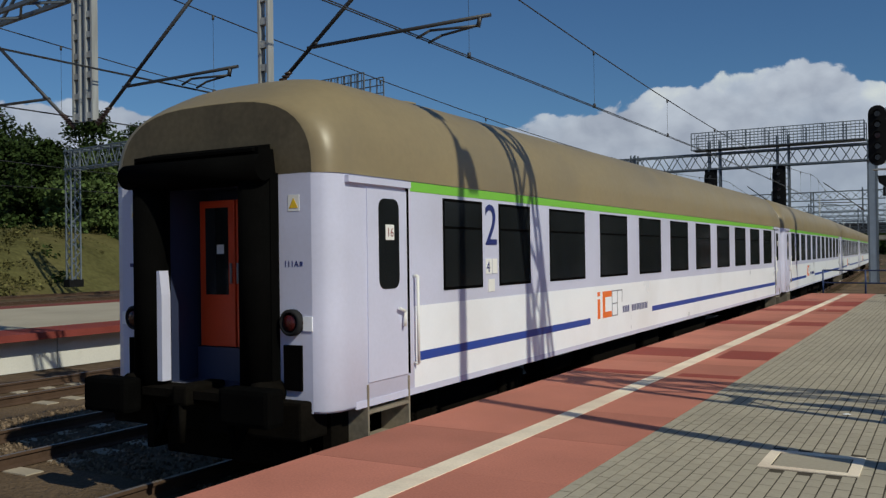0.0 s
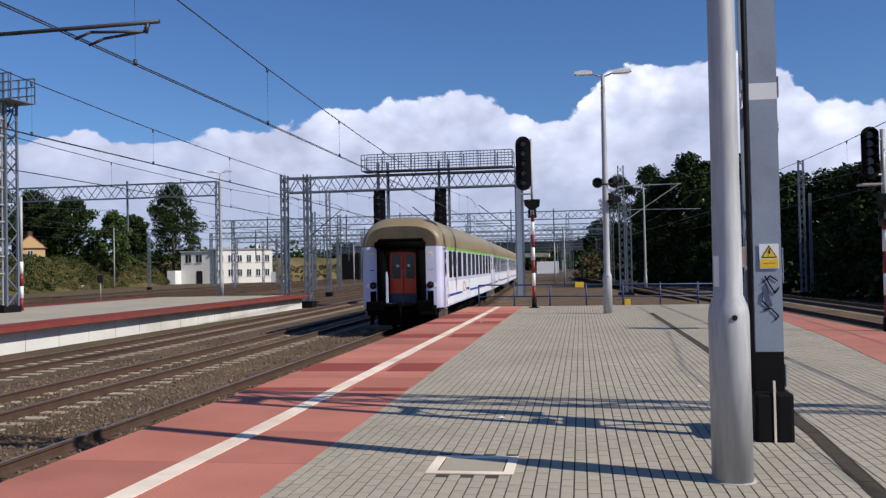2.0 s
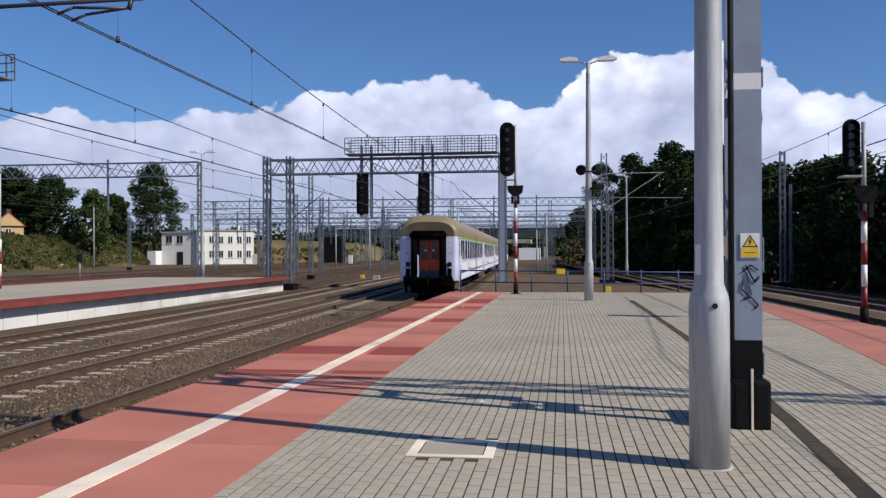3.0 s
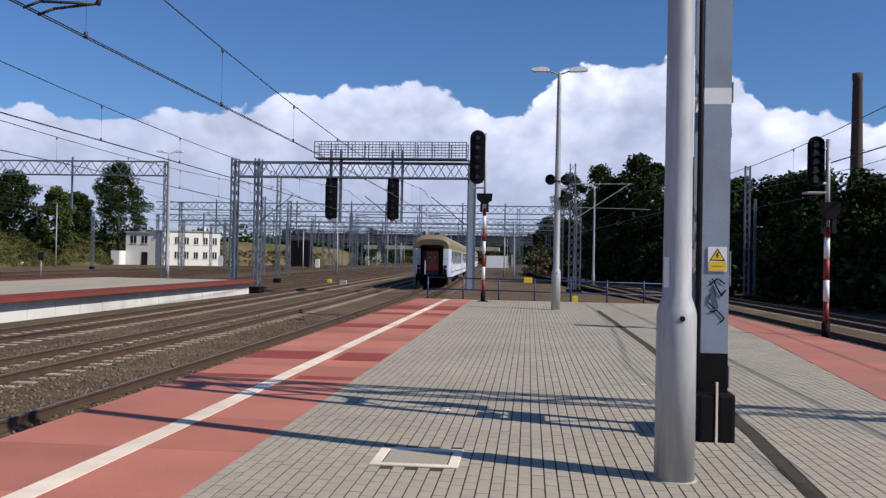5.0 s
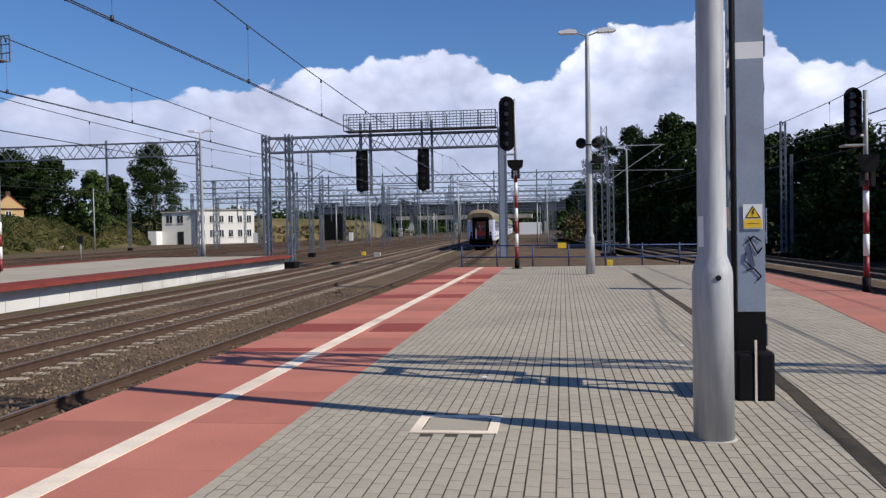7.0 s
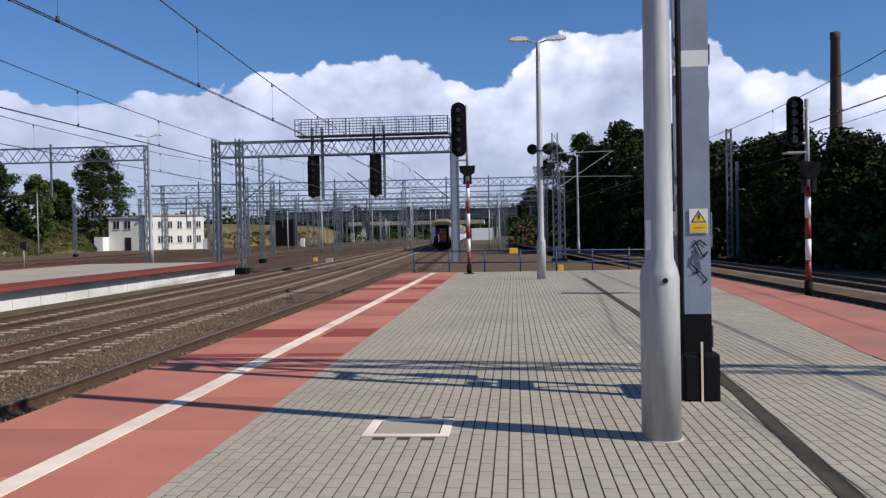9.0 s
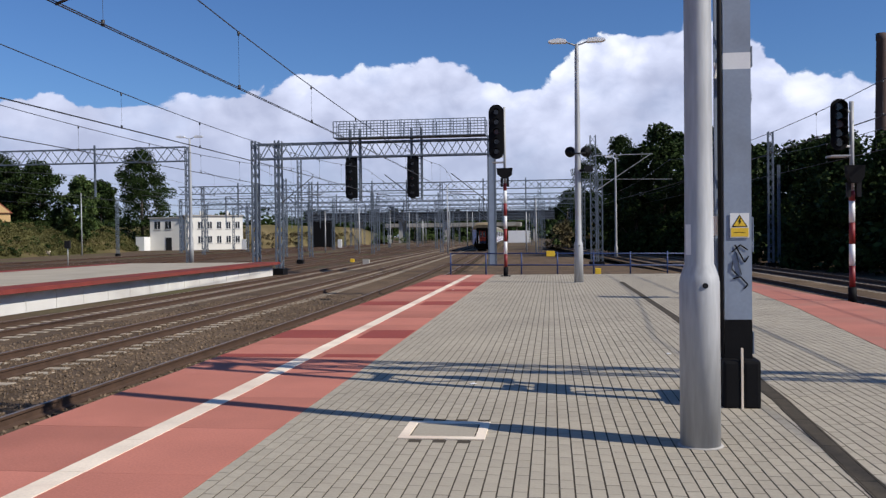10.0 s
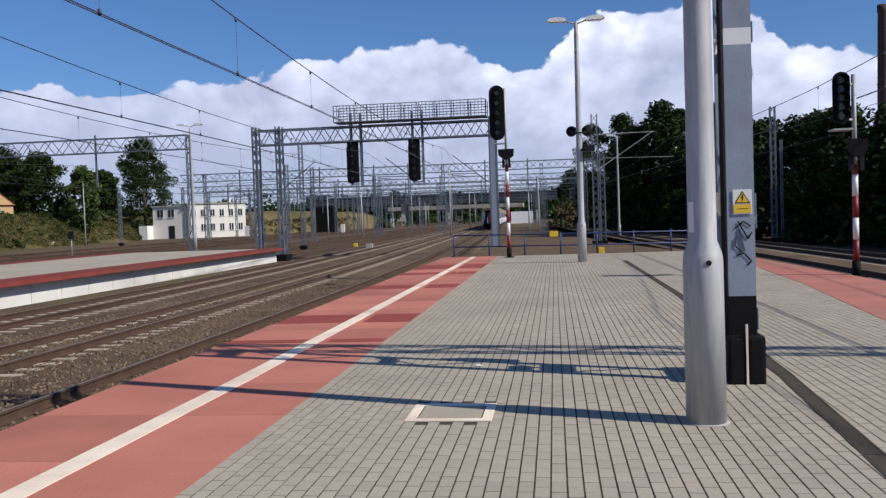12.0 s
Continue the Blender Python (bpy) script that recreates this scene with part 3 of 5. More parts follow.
        for y0, y1 in wins:
            f = plate("window", y0 - 0.035, y1 + 0.035, 1.965, 3.035, RUBBER, 0.006)
            for a, b, z0, z1 in ((y0, y1, 2.0, 2.68), (y0, y1, 2.71, 3.0)):
                q = B()
                p0, p1 = sorted((s, s + sx * 0.009))
                box(q, p0, p1, a, b, z0, z1)
                part("pane", q, GLASS, f)
        for y0, y1 in ((0.62, 1.36), (24.74, 25.48)):
            d = plate("entrance_door", y0, y1, 1.1, 3.06, LAV, 0.012)
            plate("door_gap", y1 if y0 < 5 else y0 - 0.06, y1 + 0.06 if y0 < 5 else y0, 1.1, 3.1, RUBBER, 0.004)
            q = B()
            yc, half = (y0 + y1) / 2 + 0.02, 0.19
            out = []
            for cy, cz, a0 in ((yc + half - 0.1, 2.87, 0), (yc - half + 0.1, 2.87, 90), (yc - half + 0.1, 2.13, 180), (yc + half - 0.1, 2.13, 270)):
                for k in range(5):
                    a = radians(a0 + 22.5 * k)
                    out.append((cy + 0.1 * math.cos(a), cz + 0.1 * math.sin(a)))
            p0, p1 = sorted((s, s + sx * 0.018))
            prism(q, out, "x", p0, p1)
            part("door_window", q, GLASS, d)
            q = B()
            h = y1 - 0.1 if y0 < 5 else y0 + 0.1
            rod(q, (s + sx * 0.05, h, 1.78), (s + sx * 0.05, h - 0.02, 1.62), 0.02)
            rod(q, (s + sx * 0.05, h, 1.78), (s + sx * 0.05, h - 0.12, 1.82), 0.018)
            part("door_handle", q, WHITE, d)
            plate("drip_rail", y0 - 0.36, y1 + 0.04, 3.10, 3.165, LAV, 0.05)
            q = B()
            g = y1 + 0.14 if y0 < 5 else y0 - 0.14
            rod(q, (s + sx * 0.06, g, 1.2), (s + sx * 0.06, g, 2.15), 0.017)
            for z in (1.2, 2.15):
                rod(q, (s, g, z), (s + sx * 0.06, g, z), 0.017)
            part("grab_rail", q, WHITE, c)
            q = B()
            a, b = sorted((s - sx * 0.35, s + sx * 0.01))
            for z in (0.45, 0.78):
                box(q, a, b, y0, y1, z, z + 0.035, 0.008)
            box(q, a, b, y0 - 0.03, y0, 0.45, 1.08)
            box(q, a, b, y1, y1 + 0.03, 0.45, 1.08)
            part("door_step", q, STEP, c)
            q = B()
            a, b = sorted((s, s + sx * 0.015))
            box(q, a, b, y0 + 0.02, y1 - 0.02, 0.45, 0.49)
            part("step_edge", q, LINE, c)
            plate("coach_sign", yc - 0.07, yc + 0.09, 2.54, 2.70, WHITE, 0.021)
            lettering("coach_figure", "16", 0.13, REDPAINT, d, pose(s + sx * 0.0225, yc - 0.06 * sx + 0.01, 2.575, 90, 0, 90 * sx), 0.001)
        # class figure, logo and small print
        def text(name, t, y, z, size, material):
            lettering(name, t, size, material, c, pose(s + sx * 0.008, y, z, 90, 0, 90 * sx))
        text("class_figure", "2", 3.21 if sx > 0 else 3.58, 2.50, 0.74, NAVY)
        plate("notice", 3.24, 3.40, 2.13, 2.32, WHITE, 0.008)
        plate("notice", 3.42, 3.56, 2.13, 2.32, WHITE, 0.008)
        plate("notice", 3.30, 3.48, 1.90, 2.06, WHITE, 0.008)
        text("route_figure", "4", 3.25 if sx > 0 else 3.40, 2.15, 0.2, NAVY)
        for y0, y1, z0, z1 in ((7.30, 7.42, 1.27, 1.60), (7.30, 7.42, 1.65, 1.72), (7.55, 7.67, 1.27, 1.72), (7.67, 8.0, 1.62, 1.72), (7.67, 8.0, 1.27, 1.37)):
            plate("logo", y0, y1, z0, z1, LOGO_O, 0.007)
        for y0, y1, z0, z1 in ((8.02, 8.04, 1.27, 1.72), (8.3, 8.32, 1.27, 1.72), (8.04, 8.3, 1.70, 1.72), (8.04, 8.3, 1.48, 1.50), (8.04, 8.3, 1.27, 1.29), (8.56, 8.58, 1.5, 1.72), (8.32, 8.56, 1.70, 1.72)):
            plate("logo_outline", y0, y1, z0, z1, GREYLETTER, 0.007)
        for y0, y1 in ((8.6, 9.02), (9.12, 10.1)):
            k = y0
            while k < y1 - 0.05:
                plate("name_bar", k, k + 0.06, 1.3, 1.42, NAVY, 0.007)
                k += 0.1
    for yb in (3.55, L - 3.55):
        bogie(c, yb)
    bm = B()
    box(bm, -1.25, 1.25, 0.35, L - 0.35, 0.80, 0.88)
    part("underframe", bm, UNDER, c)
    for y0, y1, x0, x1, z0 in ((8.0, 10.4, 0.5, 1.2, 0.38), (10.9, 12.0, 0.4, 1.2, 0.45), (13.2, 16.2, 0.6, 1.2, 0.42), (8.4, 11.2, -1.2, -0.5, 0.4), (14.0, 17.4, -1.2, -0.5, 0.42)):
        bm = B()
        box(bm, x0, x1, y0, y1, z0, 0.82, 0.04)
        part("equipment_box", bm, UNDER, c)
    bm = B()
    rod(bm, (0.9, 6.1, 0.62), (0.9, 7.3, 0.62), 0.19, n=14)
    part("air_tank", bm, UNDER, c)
    for end, o in ((0.0, -1), (L, 1)):
        coach_end(c, end, o, last and o < 0)
    return c


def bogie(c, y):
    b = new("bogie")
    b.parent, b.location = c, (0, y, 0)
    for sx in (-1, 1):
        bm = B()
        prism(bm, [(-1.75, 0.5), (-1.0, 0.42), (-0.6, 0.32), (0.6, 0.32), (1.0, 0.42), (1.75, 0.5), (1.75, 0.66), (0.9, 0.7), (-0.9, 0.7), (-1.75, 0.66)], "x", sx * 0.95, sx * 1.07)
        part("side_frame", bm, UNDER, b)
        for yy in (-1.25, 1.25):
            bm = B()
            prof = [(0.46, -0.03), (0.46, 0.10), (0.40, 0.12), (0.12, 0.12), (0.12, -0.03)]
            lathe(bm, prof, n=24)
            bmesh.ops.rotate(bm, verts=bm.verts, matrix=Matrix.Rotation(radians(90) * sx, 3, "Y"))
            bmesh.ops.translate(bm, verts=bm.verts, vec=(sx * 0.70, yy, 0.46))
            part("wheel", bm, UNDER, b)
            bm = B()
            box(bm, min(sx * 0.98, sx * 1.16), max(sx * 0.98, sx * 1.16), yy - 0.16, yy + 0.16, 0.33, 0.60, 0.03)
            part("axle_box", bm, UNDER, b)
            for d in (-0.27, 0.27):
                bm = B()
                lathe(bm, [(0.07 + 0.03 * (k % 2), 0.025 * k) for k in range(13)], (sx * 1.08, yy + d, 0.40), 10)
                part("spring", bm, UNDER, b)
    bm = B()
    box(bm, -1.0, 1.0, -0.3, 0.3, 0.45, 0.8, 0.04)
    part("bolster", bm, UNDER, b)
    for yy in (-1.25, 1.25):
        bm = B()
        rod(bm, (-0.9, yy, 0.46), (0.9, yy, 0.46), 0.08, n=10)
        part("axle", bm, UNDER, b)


def coach_end(c, y, o, rear):
    """Gangway, buffers, lamps and end door; o is the way outward."""
    def span(d0, d1):
        return sorted((y + o * d0, y + o * d1))
    # gangway with its rubber tubes
    g = new("gangway")
    g.parent = c
    for sx in (-1, 1):
        bm = B()
        rod(bm, (sx * 0.74, y + o * 0.13, 1.0), (sx * 0.74, y + o * 0.13, 3.12), 0.17, n=16)
        a, b = span(-0.02, 0.12)
        box(bm, min(sx * 0.6, sx * 0.92), max(sx * 0.6, sx * 0.92), a, b, 1.0, 3.2)
        part("rubber_tube", bm, RUBBER, g)
    bm = B()
    rod(bm, (-0.95, y + o * 0.24, 3.24), (0.95, y + o * 0.24, 3.24), 0.13, n=14)
    a, b = span(-0.02, 0.22)
    prism(bm, [(-0.9, 3.1), (0.9, 3.1), (0.86, 3.44), (-0.86, 3.44)], "y", a, b)
    part("rubber_tube", bm, RUBBER, g)
    bm = B()
    a, b = span(-0.02, 0.36)
    box(bm, -0.62, 0.62, a, b, 0.98, 1.06)
    part("bridge_plate", bm, UNDER, g)
    bm = B()
    a, b = span(0.0, 0.2)
    prism(bm, [(y + o * 0.0, 3.42), (y + o * 0.26, 3.40), (y + o * 0.26, 3.43), (y - o * 0.02, 3.50)], "x", -0.82, 0.82)
    part("brow", bm, RUBBER, c)
    if rear:
        lettering("type_mark", "111A", 0.085, NAVY, c, pose(0.98, y - 0.003, 2.28, 90, 0, 0), 0.001)
        for sx in (-1, 1):
            d = B()
            a, b = span(-0.42, -0.37)
            x0, x1 = sorted((sx * 0.012, sx * 0.52))
            box(d, x0, x1, a, b, 1.42, 3.0, 0.01)
            leaf = part("end_door", d, ORANGE, g, "orange double end door with dark windows")
            q = B()
            a, b = span(-0.37, -0.364)
            x0, x1 = sorted((sx * 0.10, sx * 0.43))
            box(q, x0, x1, a, b, 1.98, 2.92)
            part("pane", q, GLASS, leaf)
            q = B()
            rod(q, (sx * 0.05, y - o * 0.35, 2.1), (sx * 0.05, y - o * 0.35, 2.32), 0.014)
            part("handle", q, GALV, leaf)
            q = B()
            a, b = span(-0.364, -0.36)
            x0, x1 = sorted((sx * 0.16, sx * 0.26))
            box(q, x0, x1, a, b, 2.42, 2.52)
            part("notice", q, WHITE, leaf)
        bm = B()
        a, b = span(-0.42, -0.35)
        box(bm, -0.55, 0.55, a, b, 1.06, 1.41)
        part("step_plate", bm, VESTIBULE, g)
        bm = B()
        a, b = span(0.08, 0.20)
        prism(bm, [(-0.57, 1.1), (-0.50, 1.1), (-0.50, 2.0), (-0.53, 2.25), (-0.57, 2.25)], "y", a, b)
        part("side_flap", bm, LAV, g)
    for sx in (-1, 1):
        bm = B()
        prof = [(0.12, -0.02), (0.12, 0.3), (0.09, 0.31), (0.09, 0.36)] + ([] if rear else [(0.26, 0.38), (0.27, 0.42), (0.20, 0.44)])
        lathe(bm, prof, n=20)
        bmesh.ops.rotate(bm, verts=bm.verts, matrix=Matrix.Rotation(radians(-90) * o, 3, "X"))
        bmesh.ops.translate(bm, verts=bm.verts, vec=(sx * 0.875, y, 1.06))
        part("buffer", bm, UNDER, c)
        if rear:
            bm = B()
            a, b = span(0.34, 0.58)
            box(bm, sx * 0.95 - 0.31, sx * 0.95 + 0.31, a, b, 0.80, 1.16, 0.05)
            part("buffer_head", bm, RUBBER, c)
            bm = B()
            lathe(bm, [(0.13, -0.02), (0.13, 0.06), (0.10, 0.08), (0.10, 0.05)], n=20)
            bmesh.ops.rotate(bm, verts=bm.verts, matrix=Matrix.Rotation(radians(-90) * o, 3, "X"))
            bmesh.ops.translate(bm, verts=bm.verts, vec=(sx * 1.09, y, 1.74))
            lamp = part("lamp_housing", bm, DARK, c)
            bm = B()
            lathe(bm, [(0.095, 0.05), (0.07, 0.075), (0.02, 0.085)], n=16)
            bmesh.ops.rotate(bm, verts=bm.verts, matrix=Matrix.Rotation(radians(-90) * o, 3, "X"))
            bmesh.ops.translate(bm, verts=bm.verts, vec=(sx * 1.09, y, 1.74))
            part("lens", bm, TAIL, lamp, "red tail lamp lens")
            bm = B()
            a, b = span(0.0, 0.025)
            x0, x1 = sorted((sx * 0.98, sx * 1.2))
            box(bm, x0, x1, a, b, 1.08, 1.52)
            part("cable_socket", bm, RUBBER, c)
            bm = B()
            a, b = span(0.0, 0.004)
            x0, x1 = sorted((sx * 1.04, sx * 1.18))
            box(bm, x0, x1, a, b, 2.82, 2.98)
            plate = part("warning_plate", bm, WHITE, c, "white plate with a yellow warning triangle")
            bm = B()
            a, b = span(0.004, 0.007)
            prism(bm, [(sx * 1.11 - 0.055, 2.85), (sx * 1.11 + 0.055, 2.85), (sx * 1.11, 2.95)], "y", a, b)
            part("warning_triangle", bm, YELLOW, plate)
            bm = B()
            a, b = span(0.0, 0.005)
            box(bm, sx * 1.1 - 0.1 + (0.18 if sx > 0 else 0), sx * 1.1 + 0.05 + (0.06 if sx > 0 else 0), a, b, 2.29, 2.33)
            part("marking_bar", bm, NAVY, c)
            bm = B()
            a, b = span(0.0, 0.012)
            box(bm, sx * 1.27 - 0.055, sx * 1.27 + 0.055, a, b, 1.66, 1.80)
            part("label_plate", bm, COACHWHITE, c)
            bm = B()
            rod(bm, (sx * 0.7, y + o * 0.12, 0.9), (sx * 0.55, y + o * 0.25, 0.5), 0.03)
            rod(bm, (sx * 0.55, y + o * 0.25, 0.5), (sx * 0.4, y + o * 0.2, 0.85), 0.03)
            part("brake_hose", bm, RUBBER, c)
            bm = B()
            a, b = span(-0.6, -0.3)
            box(bm, sx * 1.25 - 0.05, sx * 1.25 + 0.05, a, b, 0.25, 0.86)
            part("corner_step", bm, UNDER, c)
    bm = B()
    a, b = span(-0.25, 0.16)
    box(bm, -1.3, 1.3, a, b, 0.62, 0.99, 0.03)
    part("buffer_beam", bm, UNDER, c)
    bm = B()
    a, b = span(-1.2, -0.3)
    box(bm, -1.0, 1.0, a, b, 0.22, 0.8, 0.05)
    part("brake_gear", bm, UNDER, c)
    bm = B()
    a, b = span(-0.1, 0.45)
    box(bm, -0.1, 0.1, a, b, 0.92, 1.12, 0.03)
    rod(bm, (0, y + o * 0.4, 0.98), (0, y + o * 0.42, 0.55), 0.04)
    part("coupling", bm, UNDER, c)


REAR = build_coach(True)
COACHES = [REAR]
_plain = None
for _k in range(4):
    if _plain is None:
        _plain = build_coach(False)
        COACHES.append(_plain)
    else:
        COACHES.append(copy_thing(_plain, pose(0, 0, 0)))
pavers()


# ---- masts, gantries, signals ----
def laced(bm, a, b, side, w, d, bay, chord, lace):
    """A box lattice from a to b: four chords, zigzag lacing on all faces. side is across, w wide, d deep."""
    a, b, u = Vector(a), Vector(b), Vector(side).normalized()
    run = (b - a).normalized()
    v = run.cross(u).normalized()
    cs = [(-w / 2, -d / 2), (w / 2, -d / 2), (w / 2, d / 2), (-w / 2, d / 2)]
    off = [u * i + v * j for i, j in cs]
    for o in off:
        bar(bm, a + o, b + o, chord)
    n = max(1, round((b - a).length / bay))
    step = (b - a) / n
    for k in range(n):
        p, q = a + step * k, a + step * (k + 1)
        for i in range(4):
            o0, o1 = off[i], off[(i + 1) % 4]
            if k % 2:
                o0, o1 = o1, o0
            bar(bm, p + o0, q + o1, lace)
    return bm


def lattice_mast(x, y, z0, h, w=0.35, label="", material=None, group="lattice masts", foot=True, d=None):
    m = thing("lattice_mast", label or "grey steel lattice mast on a concrete foot", "mast", group)
    bm = B()
    laced(bm, (x, y, z0 + 0.3), (x, y, z0 + h), (1, 0, 0), w, d or w, 0.5, 0.06, 0.03)
    part("lattice", bm, material or LATTICE, m)
    if foot:
        bm = B()
        box(bm, x - w * 0.9, x + w * 0.9, y - w * 0.9, y + w * 0.9, z0 - 0.1, z0 + 0.32, 0.03)
        part("foot", bm, BLACK, m)
    return m


def channel_mast(x, y, h):
    """Two rolled channels laced together, painted grey, black at the foot."""
    m = thing("gantry_mast", "grey steel channel mast with black foot and warning sign", "mast")
    for z0, z1, material, nm in ((0.40, 0.84, BLACK, "black_band"), (0.84, 3.28, GREYPAINT, "channel"), (3.28, 3.44, WHITE, "white_band"), (3.44, h, GREYPAINT, "channel")):
        for yy, o in ((y - 0.26, 1), (y + 0.26, -1)):
            bm = B()
            f, t = yy + o * 0.045, yy + o * 0.010
            prism(bm, [(x - 0.13, yy), (x + 0.13, yy), (x + 0.13, f), (x + 0.118, f), (x + 0.118, t), (x - 0.118, t), (x - 0.118, f), (x - 0.13, f)], "z", z0, z1)
            part(nm, bm, material, m)
    z, k = 0.85, 0
    while z < h - 0.9:
        for sx in (1,):
            y0, y1 = (y - 0.24, y + 0.24) if k % 2 else (y + 0.24, y - 0.24)
            bm = B()
            bar(bm, (x + sx * 0.134, y0, z), (x + sx * 0.134, y1, z + 0.72), 0.012, 0.05)
            part("lacing_bar", bm, GREYPAINT, m)
        z += 0.72
        k += 1
    for z0, z1 in ((0.5, 0.72), (1.5, 1.84), (3.3, 3.5), (5.2, 5.5)):
        bm = B()
        box(bm, x + 0.141, x + 0.149, y - 0.255, y + 0.255, z0, z1)
        part("batten_plate", bm, GREYPAINT, m)
    for sx in (-1, 1):
        bm = B()
        box(bm, x + sx * 0.095 - 0.083, x + sx * 0.095 + 0.083, y - 0.42, y + 0.42, -0.01, 0.46, 0.03)
        part("foot_block", bm, BLACK, m)
    bm = B()
    box(bm, x - 0.010, x + 0.010, y - 0.428, y - 0.40, 0.0, 0.58)
    part("earth_strip", bm, LINE, m)
    # warning sign
    bm = B()
    box(bm, x - 0.075, x + 0.105, y - 0.272, y - 0.268, 1.64, 1.88)
    sign = part("warning_sign", bm, WHITE, m, "white sign with a yellow high-voltage triangle")
    bm = B()
    prism(bm, [(x - 0.06, 1.745), (x + 0.09, 1.745), (x + 0.015, 1.865)], "y", y - 0.275, y - 0.2725)
    part("triangle_edge", bm, BLACK, sign)
    bm = B()
    prism(bm, [(x - 0.044, 1.754), (x + 0.074, 1.754), (x + 0.015, 1.85)], "y", y - 0.278, y - 0.2755)
    part("triangle", bm, YELLOW, sign)
    bm = B()
    prism(bm, [(x + 0.018, 1.835), (x + 0.002, 1.795), (x + 0.014, 1.795), (x + 0.006, 1.762), (x + 0.03, 1.803), (x + 0.018, 1.803), (x + 0.028, 1.835)], "y", y - 0.281, y - 0.2785)
    part("bolt", bm, BLACK, sign)
    bm = B()
    box(bm, x - 0.068, x + 0.098, y - 0.275, y - 0.2725, 1.65, 1.735)
    part("text_field", bm, YELLOW, sign)
    bm = B()
    box(bm, x - 0.04, x + 0.07, y - 0.2765, y - 0.2755, 1.69, 1.694)
    part("text_bars", bm, BLACK, sign)
    # scrawl
    for a, b in (((-0.06, 1.50), (0.02, 1.57)), ((0.02, 1.57), (0.09, 1.52)), ((-0.03, 1.57), (0.06, 1.40)), ((0.06, 1.40), (0.10, 1.46)), ((-0.02, 1.50), (0.03, 1.28)),
                 ((-0.05, 1.42), (-0.06, 1.33)), ((-0.06, 1.33), (0.0, 1.27)), ((0.02, 1.26), (0.09, 1.18)), ((-0.05, 1.24), (0.02, 1.26)), ((0.09, 1.18), (0.05, 1.14))):
        bm = B()
        bar(bm, (x + a[0], y - 0.268, a[1]), (x + b[0], y - 0.268, b[1]), 0.003, 0.013)
        part("scrawl_stroke", bm, BLACK, m, "black spray-paint stroke")
    bm = B()
    box(bm, x - 0.19, x - 0.134, y - 0.2, y + 0.1, 1.66, 1.86, 0.01)
    part("terminal_box", bm, LINE, m)
    bm = B()
    box(bm, x - 0.3, x + 0.1, y + 0.27, y + 0.45, 2.0, 2.5, 0.01)
    part("switch_box", bm, GREYPAINT, m)
    bm = B()
    rod(bm, (x - 0.16, y - 0.24, 0.4), (x - 0.16, y - 0.24, h - 0.5), 0.025)
    part("conduit", bm, DARK, m)
    return m


GX, GY, GZ = 1.80, 9.10, 7.0
SKEW = -0.13                       # the gantry stands a little askew
channel_mast(GX, GY, GZ + 0.6)


def near_gantry():
    g = thing("overhead_gantry", "steel lattice gantry beam carrying the overhead line", "gantry")
    bm = B()
    laced(bm, (-22.0, GY + SKEW * -23.8, GZ + 0.3), (14.6, GY + SKEW * 12.8, GZ + 0.3), (0, 1, 0), 0.5, 0.62, 0.95, 0.08, 0.05)
    part("beam", bm, LATTICE, g)
    for x in (-8.58, -12.58):
        drop = B()
        yd = GY + 0.32
        box(drop, x - 0.2, x + 0.2, yd + 0.3, GY + SKEW * (x - GX) + 0.1, GZ + 0.25, GZ + 0.4)
        for xx in ((x,) if x > -10 else (x - 0.16, x + 0.16)):
            for s in (-0.08, 0.08):
                box(drop, xx + s - 0.02, xx + s + 0.02, yd + 0.3, yd + 0.42, 4.06, GZ + 0.6)
            z = 4.1
            while z < GZ + 0.4:
                box(drop, xx - 0.06, xx + 0.06, yd + 0.31, yd + 0.41, z, z + 0.1)
                z += 0.34
        part("drop_post", drop, GALV, g)
    return g


near_gantry()
lattice_mast(14.6, GY + SKEW * 12.8, -0.7, GZ + 1.2, 0.4, "grey lattice mast at the outer end of the gantry")


def cantilever(x_post, y, zc, way, reach):
    """Insulated bracket arm that holds the wires over a track."""
    c = thing("cantilever_arm", "dark tubular bracket arm with insulators holding the wires", "bracket arm", "bracket arms")
    x0 = x_post + way * 0.14
    bm = B()
    rod(bm, (x0 + way * 0.3, y, zc - 0.50), (x0 + way * 2.35, y, zc + 1.12), 0.03)
    part("strut", bm, WIRE, c)
    bm = B()
    for k in range(6):
        t = k * 0.05
        p = Vector((x0 + way * (0.03 + t), y, zc - 0.73 + t * 0.8))
        lathe(bm, [(0.035, 0), (0.065, 0.02), (0.035, 0.04)], p, 10)
    rod(bm, (x0, y, zc - 0.75), (x0 + way * 0.32, y, zc - 0.485), 0.03)
    part("insulator", bm, INSUL, c)
    bm = B()
    rod(bm, (x0 + way * 0.64, y, zc - 0.19), (x0 + way * (reach + 0.55), y, zc - 0.15), 0.026)
    rod(bm, (x0 + way * 0.78, y, zc - 0.18), (x0 + way * 0.80, y, zc - 0.10), 0.024)
    part("register_arm", bm, WIRE, c)
    bm = B()
    e = x0 + way * (reach + 0.4)
    rod(bm, (e, y, zc - 0.16), (e - way * 0.03, y, zc - 0.28), 0.03)
    for yy in (-0.15, 0.15):
        rod(bm, (e - way * 0.05, y, zc - 0.26), (e - way * 0.65, y + yy, zc - 0.27), 0.018)
        rod(bm, (e - way * 0.65, y + yy, zc - 0.27), (e - way * 0.85, y + yy, zc - 0.34), 0.018)
    part("steady_arm", bm, WIRE, c)
    return c


